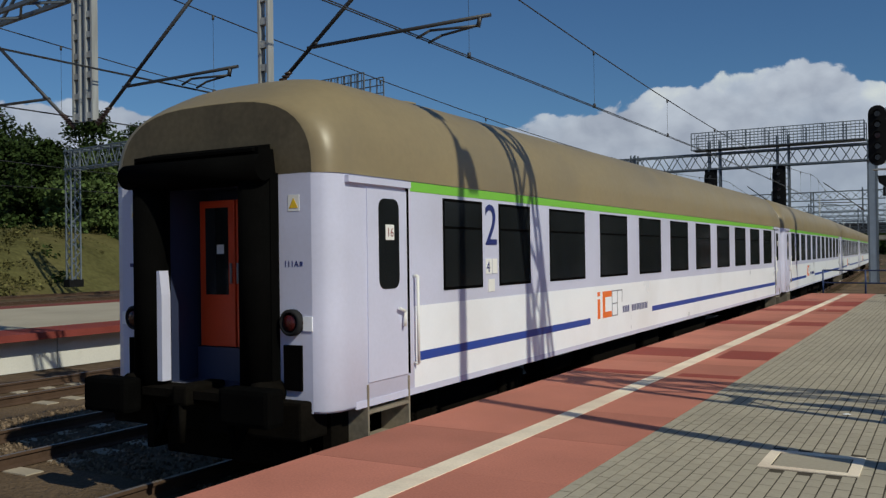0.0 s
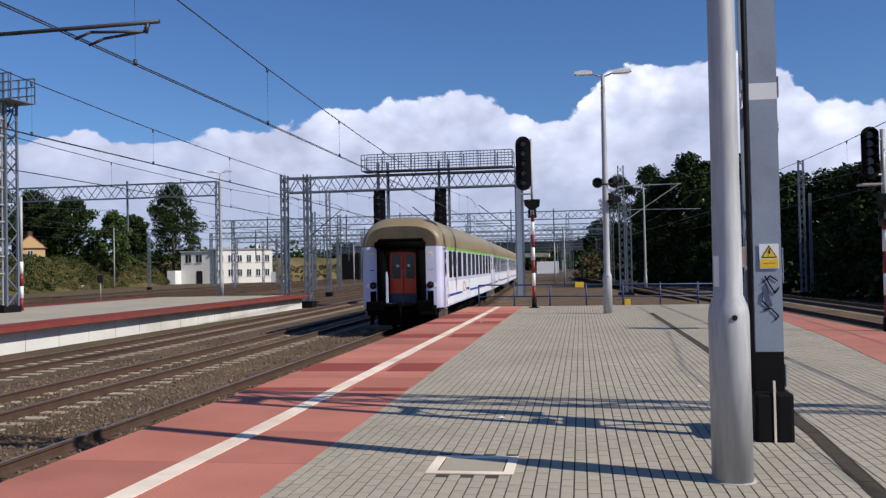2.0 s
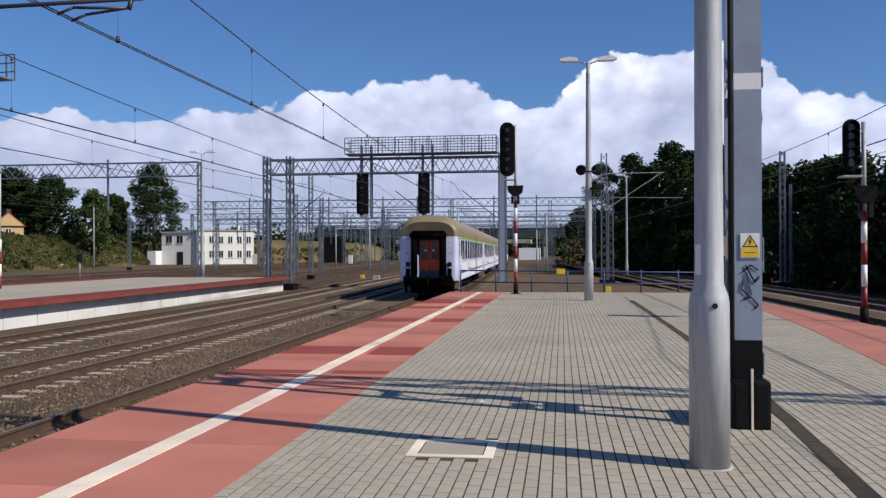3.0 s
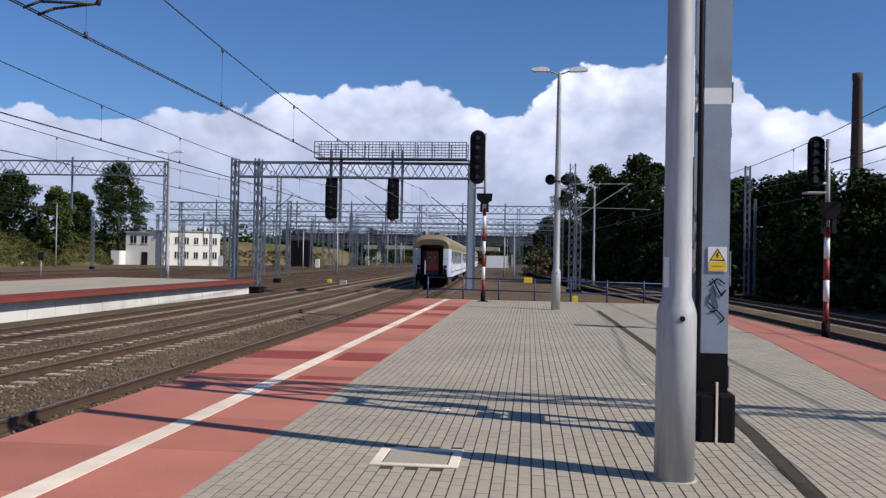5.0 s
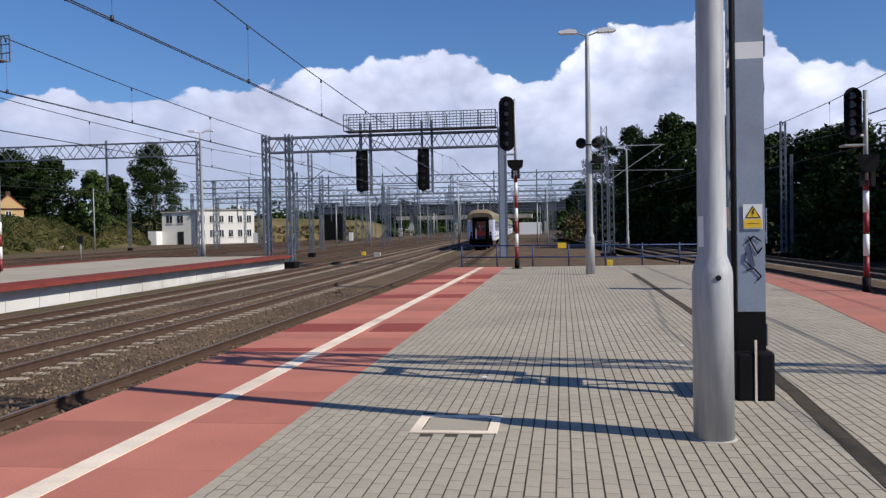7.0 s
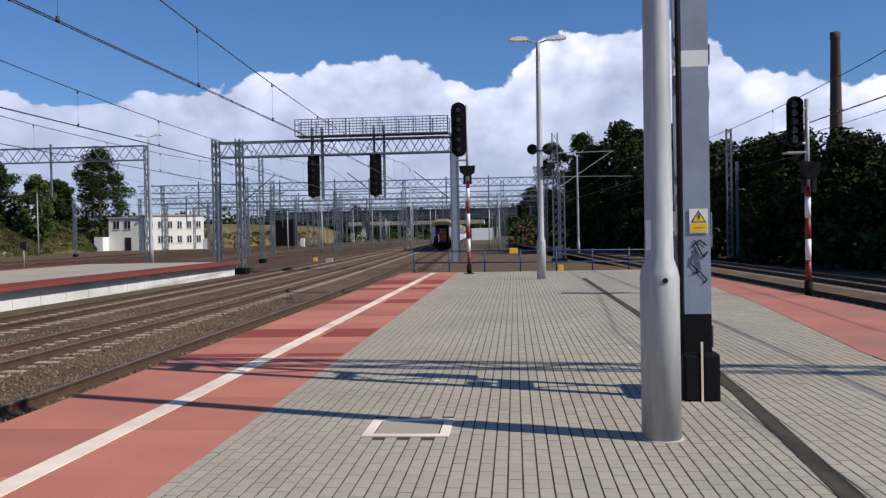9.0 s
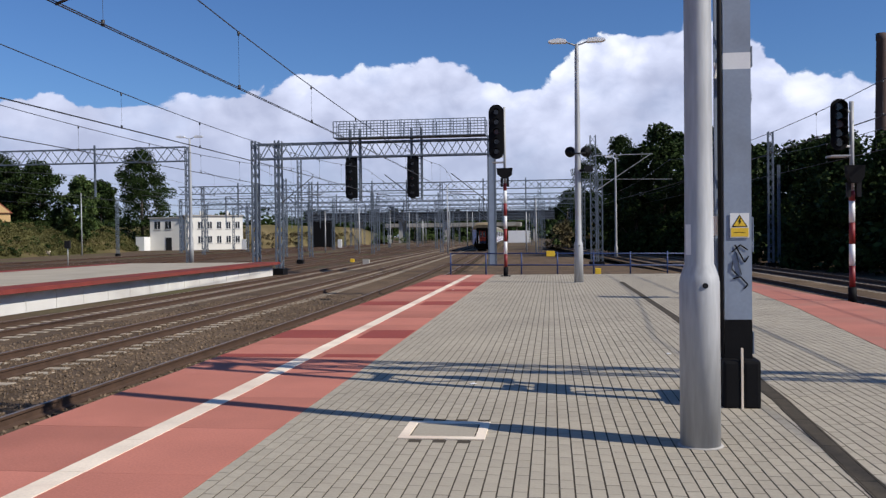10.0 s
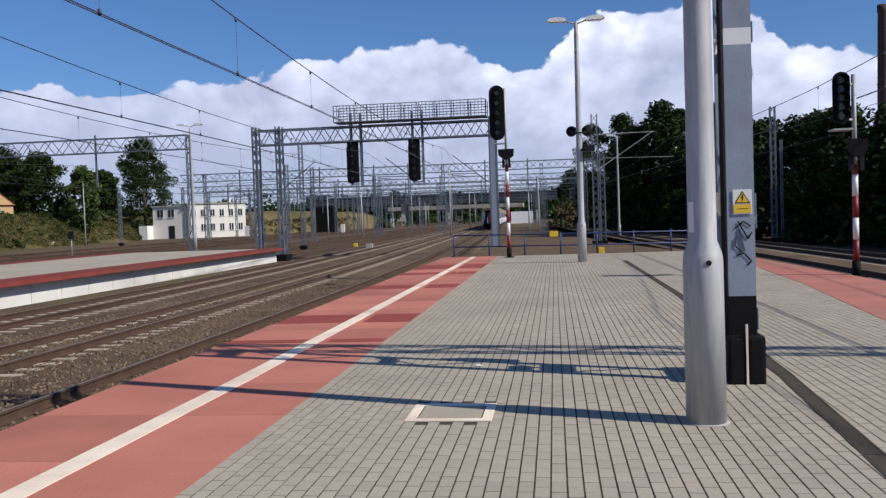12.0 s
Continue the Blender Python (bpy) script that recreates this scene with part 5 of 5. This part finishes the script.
def shunting_signal(x, y, z0, h):
    t = thing("shunting_signal", "short grey post with a small dark signal box", "railway signal", "shunting signals")
    bm = B()
    rod(bm, (x, y, z0), (x, y, z0 + h), 0.06, n=10)
    part("post", bm, GALV, t)
    bm = B()
    box(bm, x - 0.28, x + 0.28, y - 0.12, y + 0.12, z0 + h - 0.75, z0 + h, 0.03)
    part("signal_lamp", bm, DARK, t)


shunting_signal(-46.5, 79.8, BED - 0.12, 2.6)
for _x, _y in ((-86.2, 138.4), (-84.4, 138.8)):
    small_box("marker_stone", _x, _y, 0.7, 0.4, 0.8, LINE, "pale painted marker stone at the foot of the bank", "marker")
small_box("hut", -54.6, 207, 4.4, 4, 6.4, BLACK, "dark timber hut beside the yard", "hut")


def overpass():
    o = thing("road_bridge", "long dark road bridge with railings far down the line", "bridge")
    bm = B()
    box(bm, -94, 70, 328, 340, 7.6, 9.4)
    part("deck", bm, HAZE, o)
    bm = B()
    for k in range(150):
        bar(bm, (-93.5 + k * 1.09, 328, 9.4), (-93.5 + k * 1.09, 328, 11.3), 0.22)
    part("railing", bm, HAZE, o)["kind"] = "stuff"
    bm = B()
    box(bm, -94, 70, 328.3, 328.5, 9.4, 10.5)
    part("parapet", bm, HAZE, o)
    for z in (10.1, 10.7, 11.3):
        bm = B()
        bar(bm, (-94, 328, z), (70, 328, z), 0.22)
        part("hand_rail", bm, HAZE, o)
    for x in (-92, -74, -57, -40, -23, -6, 11, 28, 45, 62):
        bm = B()
        box(bm, x - 0.7, x + 0.7, 329.5, 338.5, BED, 7.6)
        part("pier", bm, CONC, o)
    w = thing("station_canopy", "long pale concrete platform roof on slim posts beyond the bridge", "platform roof")
    bm = B()
    prism(bm, [(346, 6.7), (352, 6.2), (358, 6.7), (358, 5.4), (352, 4.9), (346, 5.2)], "x", -66, -12)
    part("roof", bm, CONC, w)
    for k in range(12):
        bm = B()
        box(bm, -64.5 + k * 4.6, -64.1 + k * 4.6, 351.6, 352.4, BED - 0.12, 5.2)
        part("post", bm, CONC, w)


overpass()


# ---- banks, trees, houses ----
BANK_FOOT = [(-40, -60), (-52, 20), (-67, 80), (-81, 122), (-85, 150), (-89, 178), (-96, 200), (-104, 260), (-112, 392)]
BANK_PROFILE = [(0, -1.0), (4, 0.5), (8, 2.5), (12, 4.0), (18, 4.7), (28, 5.0)]


def bank():
    """Grassy bank left of the yard: foot line, crest, then level ground."""
    foot = BANK_FOOT
    prof = BANK_PROFILE + [(60, 5.3), (300, 6.5), (1200, 8)]
    vs, fs, rows = [], [], []
    for i in range(len(foot) - 1):
        for s in range(8):
            f = s / 8
            rows.append((foot[i][0] * (1 - f) + foot[i + 1][0] * f, foot[i][1] * (1 - f) + foot[i + 1][1] * f))
    for j, (x, y) in enumerate(rows):
        for d, z in prof:
            k = noise.noise((x * 0.05, y * 0.05, d * 0.1))
            vs.append((x - d * 0.9 + k * 2 * (d < 50), y + d * 0.35, z + k * 0.5 * (0 < d < 50)))
    w = len(prof)
    for j in range(len(rows) - 1):
        for i in range(w - 1):
            fs.append((j * w + i, j * w + i + 1, (j + 1) * w + i + 1, (j + 1) * w + i))
    return tagged(raw("grass_bank", vs, fs, GRASS, smooth=True), "dry grassy bank beyond the yard", "bank", kind="structure")


bank()


def far_bank(name, pts, label):
    bm = B()
    rows = []
    for x, y, h, d in pts:
        rows.append([bm.verts.new((x, y, -1.0)), bm.verts.new((x, y + d * 0.4, h * 0.7)), bm.verts.new((x, y + d, h)), bm.verts.new((x, y + d * 3, -1.0))])
    for p, q in zip(rows, rows[1:]):
        for i in range(3):
            bm.faces.new((p[i], p[i + 1], q[i + 1], q[i])).smooth = True
    return solid(name, bm, DRY, label, "bank", kind="structure")


far_bank("far_bank", [(-125, 235, 5.5, 12), (-90, 215, 5.2, 12), (-72, 206, 5.0, 12), (-62, 226, 4.6, 12), (-60, 258, 4.4, 14), (-56, 270, 2.5, 10)], "dry grassy slope far down the yard")
far_bank("right_far_bank", [(6, 240, 1, 10), (14, 225, 5, 12), (30, 200, 7, 14), (60, 160, 7, 14), (90, 120, 6, 14)], "dry grassy slope behind the right-hand tracks")


def leaf_cloud(rnd, clumps, per, size):
    vs, fs = [], []
    for c, r in clumps:
        for k in range(per):
            d = Vector((rnd.gauss(0, 1), rnd.gauss(0, 1), rnd.gauss(0, 1))).normalized() * (rnd.random() ** 0.35)
            p = c + Vector((d.x * r, d.y * r, d.z * r * 0.8))
            s = size * rnd.uniform(0.5, 1.3)
            u = Vector((rnd.gauss(0, 1), rnd.gauss(0, 1), rnd.gauss(0, 0.6))).normalized()
            v = u.orthogonal().normalized()
            a = rnd.random() * 6.28
            v = (v * math.cos(a) + u.cross(v) * math.sin(a))
            o = len(vs)
            vs += [p + u * s, p + v * s * 0.6, p - u * s * 0.8, p - v * s * 0.6]
            fs.append((o, o + 1, o + 2, o + 3))
    return vs, fs


def tree(x, y, z0, h, w, seed, material=None, low=0.25, dense=46, size=0.34, label="", per=70):
    rnd = random.Random(seed)
    t = thing("tree", label or "dark green broad-leaved tree with a dense crown", "tree", "trees")
    bm = B()
    top = Vector((x + rnd.uniform(-0.4, 0.4), y, z0 + h * 0.7))
    rod(bm, (x, y, z0 - 0.3), top, 0.045 * h * 0.5, 0.05, 8)
    limbs = []
    for k in range(9):
        f = rnd.uniform(low + 0.05, 0.75)
        a = rnd.random() * 6.28
        s = Vector((x, y, z0 + h * f * 0.8))
        e = s + Vector((math.cos(a) * w * 0.33, math.sin(a) * w * 0.33, h * rnd.uniform(0.1, 0.22)))
        rod(bm, s, e, 0.012 * h * 0.5, 0.03, 6)
        limbs.append(e)
    part("trunk", bm, BARK, t)
    clumps = []
    for k in range(dense):
        f = rnd.random() ** 0.8
        z = z0 + h * (low + (0.97 - low) * f)
        prof = math.sin(math.pi * min(1, (0.16 + 0.84 * f) ** 0.85)) ** 0.6 if f < 0.98 else 0.3
        a, q = rnd.random() * 6.28, rnd.random() ** 0.5
        rr = w / 2 * prof * q * rnd.uniform(0.75, 1.1)
        clumps.append((Vector((x + math.cos(a) * rr, y + math.sin(a) * rr, z)), w * rnd.uniform(0.09, 0.17)))
    clumps += [(e, w * 0.13) for e in limbs]
    vs, fs = leaf_cloud(rnd, clumps, per, size)
    raw("crown", vs, fs, material or LEAF, t)
    return t


# trees before the right-hand skyline
_r = random.Random(11)
for _k, (_x, _y, _h, _w) in enumerate((
        (8.8, 190, 21.5, 11), (11.6, 150, 19.0, 10), (3.3, 170, 11.0, 6), (9.0, 97, 11.5, 7), (11.5, 94, 13.8, 8), (15, 88, 12.6, 8.5), (18, 80, 10.2, 8), (19.5, 72, 9.3, 8), (20, 64, 8.9, 7.5), (21.5, 58, 8.2, 7.5), (23.5, 52, 8.0, 8),
        (25.5, 46, 7.8, 8), (14, 102, 13.8, 8), (24, 84, 10.6, 9), (27, 72, 9.8, 9), (29, 60, 8.9, 9), (8.0, 114, 10, 6), (30, 46, 8, 9), (27, 38, 7.4, 8), (6.0, 130, 8.5, 6), (20, 98, 11.8, 8), (24, 32, 8.0, 7), (31, 30, 9, 8))):
    tree(_x, _y, -0.9, _h, _w, 100 + _k, low=0.03, dense=70, size=0.20, per=180)


def undergrowth():
    rnd = random.Random(4)
    clumps = []
    for k in range(210):
        f = rnd.random()
        x, y = 7.5 + 16 * f ** 0.8 + rnd.uniform(-1.2, 2.5), 102 - 70 * f + rnd.uniform(-3, 3)
        clumps.append((Vector((x, y, -0.6 + rnd.random() * 1.8)), rnd.uniform(0.9, 1.7)))
    vs, fs = leaf_cloud(rnd, clumps, 70, 0.28)
    return tagged(raw("undergrowth", vs, fs, LEAF), "dense dark bushes under the trees", "bushes", kind="stuff")


undergrowth()
# trees on and behind the left bank
for _k, (_x, _y, _z, _h, _w) in enumerate((
        (-98.4, 202, 0.8, 23.0, 13.8), (-90.5, 160, 2.0, 12.0, 8), (-99, 160, 4.0, 12.8, 11), (-108.5, 162, 4.6, 14.2, 11), (-112, 150, 6, 12, 12), (-112, 165, 6, 11, 10), (-96, 178, 5.6, 8.5, 8),
        (-105, 118, 6, 17, 12), (-112, 112, 6, 18, 12), (-100, 136, 5.5, 13, 10), (-99, 112, 4.5, 13, 9), (-87.5, 106, 4.2, 12.5, 8.5), (-120, 104, 6, 19, 13), (-95, 88, 5.5, 15, 12), (-102, 80, 6, 16, 13), (-108, 70, 6, 16, 13), (-85, 66, 5, 9, 8),
        (-118, 178, 6, 11, 11), (-130, 170, 6, 12, 12), (-72, 56, 0.5, 11, 9), (-80, 58, 2, 12, 10), (-89, 60, 4, 11, 10), (-76, 64, 2, 12, 9))):
    tree(_x, _y, _z, _h, _w, 300 + _k, material=LEAF_L if _k % 3 == 1 else LEAF, low=0.03, dense=80 if _k else 135, size=0.27, per=150, label="green broad-leaved tree on the grassy bank")


def far_woods():
    rnd = random.Random(8)
    clumps = []
    for k in range(900):
        x = rnd.uniform(-360, 220)
        y = rnd.uniform(430, 640)
        clumps.append((Vector((x, y, 1 + rnd.random() * 11)), rnd.uniform(4, 8)))
    vs, fs = leaf_cloud(rnd, clumps, 55, 1.7)
    return tagged(raw("far_woods", vs, fs, LEAF, None), "distant woods on the skyline", "woods", kind="stuff")


far_woods()


def bank_scrub():
    """Bushes and dry tufts on the slope and along its crest."""
    rnd = random.Random(21)
    foot = BANK_FOOT[1:7]
    for nm, n, material, size, label in (("bushes", 520, LEAF, 0.22, "low green bushes along the crest of the bank"), ("dry_grass", 2200, GRASS_TUFT, 0.15, "tufts of dry grass on the bank")):
        clumps = []
        for k in range(n):
            i = rnd.choice((0, 1, 2, 2, 3, 3, 3, 4, 4))
            f = rnd.random()
            x, y = foot[i][0] * (1 - f) + foot[i + 1][0] * f, foot[i][1] * (1 - f) + foot[i + 1][1] * f
            d = rnd.uniform(13, 26) if nm == "bushes" and k % 4 else rnd.uniform(0.5, 14)
            z = np.interp(d, [q[0] for q in BANK_PROFILE], [q[1] for q in BANK_PROFILE])
            r = rnd.uniform(0.5, 1.3) if nm == "bushes" else rnd.uniform(0.4, 0.9)
            clumps.append((Vector((x - d * 0.9, y + d * 0.35, z + r * 0.4)), r))
        vs, fs = leaf_cloud(rnd, clumps, 90 if nm == "bushes" else 60, size)
        tagged(raw(nm, vs, fs, material), label, "vegetation", kind="stuff")


bank_scrub()


def far_scrub():
    """Yellowed bushes and tufts on the slopes at both sides of the bridge."""
    rnd = random.Random(33)
    for nm, n, material, label, spots in (
            ("dry_bushes", 120, DRY, "yellowed dry scrub on the far slopes", ((-74, 206, 12, 7, 3.6), (-62, 236, 4, 22, 3.4), (2.6, 150, 2.0, 4, 3.6), (7, 142, 3, 6, 3.2))),
            ("green_bushes", 90, LEAF_L, "green bushes below the far bridge", ((-60, 275, 10, 10, 2.6), (-40, 318, 26, 5, 3.0), (10, 140, 6, 12, 4.5), (-84, 214, 8, 5, 5.0)))):
        clumps = []
        for x, y, dx, dy, h in spots:
            for k in range(n // 2):
                r = rnd.uniform(0.5, 1.3)
                clumps.append((Vector((x + rnd.gauss(0, 0.6) * dx, y + rnd.gauss(0, 0.6) * dy, -0.8 + r * 0.5 + rnd.random() * h)), r))
        vs, fs = leaf_cloud(rnd, clumps, 60, 0.24)
        tagged(raw(nm, vs, fs, material), label, "vegetation", kind="stuff")


far_scrub()


def window(parent, x, y, z, w, h, axis, o):
    """A house window with frame, pane and sill; faces along axis, outward o."""
    def bx(a0, a1, d0, d1, z0, z1):
        bm = B()
        d0, d1 = sorted((d0 * o, d1 * o))
        if axis == "y":
            return box(bm, x + a0, x + a1, y + d0, y + d1, z + z0, z + z1)
        return box(bm, x + d0, x + d1, y + a0, y + a1, z + z0, z + z1)
    f = part("window", bx(-w / 2, w / 2, -0.05, 0.04, 0, h), WHITE, parent)
    for s in (-1, 1):
        a = sorted((s * 0.05, s * (w / 2 - 0.08)))
        part("pane", bx(a[0], a[1], 0.04, 0.05, 0.08, h - 0.08), PANE, f)
    part("sill", bx(-w / 2 - 0.1, w / 2 + 0.1, 0.0, 0.14, -0.08, 0.0), CONC, f)


def yard_house():
    h = thing("yard_house", "white plastered two-storey flat-roofed railway building", "house", at=pose(-82.7, 191, 0, 0, 0, 35))
    l, d, z0, z1 = 13.2, 9.0, BED - 0.1, 6.8
    bm = B()
    box(bm, 0, l, 0, d, z0, z1)
    part("wall", bm, PLASTER, h)
    bm = B()
    box(bm, -0.3, l + 0.3, -0.3, d + 0.3, z1, z1 + 0.3)
    part("roof", bm, CONC, h)
    for fl in (0.6, 3.9):
        for k in range(6):
            window(h, 1.2 + 2.15 * k, 0, fl, 1.15, 1.7, "y", -1)
    for x in (4, 10):
        bm = B()
        box(bm, x, x + 0.7, 3, 3.7, z1 + 0.3, z1 + 1.3)
        part("chimney", bm, PLASTER, h)
    w = thing("house_annex", "pale plastered two-storey annex beside the white building", "house")
    x0, x1, y0, y1 = -91.4, -83.2, 191.5, 199
    bm = B()
    box(bm, x0, x1, y0, y1, z0, 6.4)
    part("wall", bm, PLASTER, w)
    bm = B()
    box(bm, x0 - 0.3, x1 + 0.2, y0 - 0.3, y1, 6.4, 6.65)
    part("roof", bm, CONC, w)
    for x in (-89.6, -87.0):
        window(w, x, y0, 3.9, 1.6, 1.9, "y", -1)
    bm = B()
    box(bm, -87.6, -86.2, y0 - 0.1, y0 + 0.02, z0, 2.0)
    part("door", bm, DARK, w)
    bm = B()
    box(bm, -93.4, -91.42, y0 - 3, y0, z0, 2.2)
    part("porch", bm, WHITE, w)


yard_house()


def village_house(x, y, z0, w, d, h, material, turn, label):
    v = thing("house", label, "house", "village houses", at=pose(x, y, z0, 0, 0, turn))
    bm = B()
    box(bm, -w / 2, w / 2, -d / 2, d / 2, 0, h)
    part("wall", bm, material, v)
    bm = B()
    prism(bm, [(-d / 2 - 0.4, h - 0.1), (d / 2 + 0.4, h - 0.1), (0, h + d * 0.5)], "x", -w / 2 - 0.3, w / 2 + 0.3)
    part("roof", bm, TILE, v)
    bm = B()
    prism(bm, [(-d / 2, h), (d / 2, h), (0, h + d * 0.44)], "x", -w / 2 - 0.32, w / 2 + 0.32)
    part("gable", bm, material, v)
    bm = B()
    box(bm, w * 0.2, w * 0.2 + 0.7, -0.4, 0.4, h + d * 0.3, h + d * 0.62)
    part("chimney", bm, BRICKRED, v)
    for k in range(3):
        for fl in range(max(1, int(h // 2.6))):
            window(v, -w / 2 + w * (k + 0.5) / 3, -d / 2, 0.9 + fl * 2.7, 1.1, 1.3, "y", -1)
    window(v, w / 2, 0, h - 1.8, 1.0, 1.3, "x", 1)
    return v


village_house(-95.2, 118, 4.4, 6.5, 6.5, 5.4, PLASTER_Y, -20, "ochre house with a steep red tiled roof on the bank")
village_house(-101.5, 150, 4.5, 7, 5.0, 2.3, PLASTER_Y, -56, "small ochre gabled house among trees")
village_house(-112, 84, 5.5, 12, 9, 6, PLASTER, 10, "pale two-storey house with a red roof on the bank")


def chimney():
    c = thing("factory_chimney", "tall slim dark brick factory chimney beyond the trees", "chimney")
    bm = B()
    lathe(bm, [(1.75, 0), (1.3, 20), (0.95, 41.6), (1.05, 41.8), (1.05, 43.2)], (67.8, 191, -1), 20)
    part("shaft", bm, BRICKRED, c)
    for z in (39, 30):
        bm = B()
        rod(bm, (66.2, 190.5, z - 13), (69.2, 190.5, z - 13), 0.1)
        part("bracket", bm, DARK, c)


chimney()


def litter():
    rnd = random.Random(3)
    for x, y in ((-3.05, 27.0), (-0.9, 9.9), (1.6, 12.5)):
        bm = B()
        pts = [bm.verts.new((x + 0.05 * math.cos(k * 1.05) * rnd.uniform(0.6, 1.1), y + 0.05 * math.sin(k * 1.05) * rnd.uniform(0.6, 1.1), 0.002 + rnd.uniform(0, 0.012))) for k in range(6)]
        top = bm.verts.new((x, y, 0.025))
        for k in range(6):
            bm.faces.new((pts[k], pts[(k + 1) % 6], top))
        bm.faces.new(pts[::-1])
        solid("paper_scrap", bm, WHITE, "crumpled white paper scrap on the platform", "litter", "litter")


litter()


# ---- what moves ----
SPEED, START = 12.83, 6.6


def on_track(y):
    return Vector((TRACKS[0] + bend(y), y, RAIL))


def motions():
    for k, c in enumerate(COACHES):
        rows = []
        t = 0.0
        while t < 12.01:
            y = START + SPEED * t + k * (COACH_LEN + GAP)
            a, b = on_track(y + 3.55), on_track(y + COACH_LEN - 3.55)
            d = (b - a).normalized()
            p = a - d * 3.55
            rows.append((t, pose(p.x, p.y, p.z, 0, 0, math.degrees(math.atan2(-d.x, d.y)))))
            t += 0.5
        walk(c, rows)


motions()
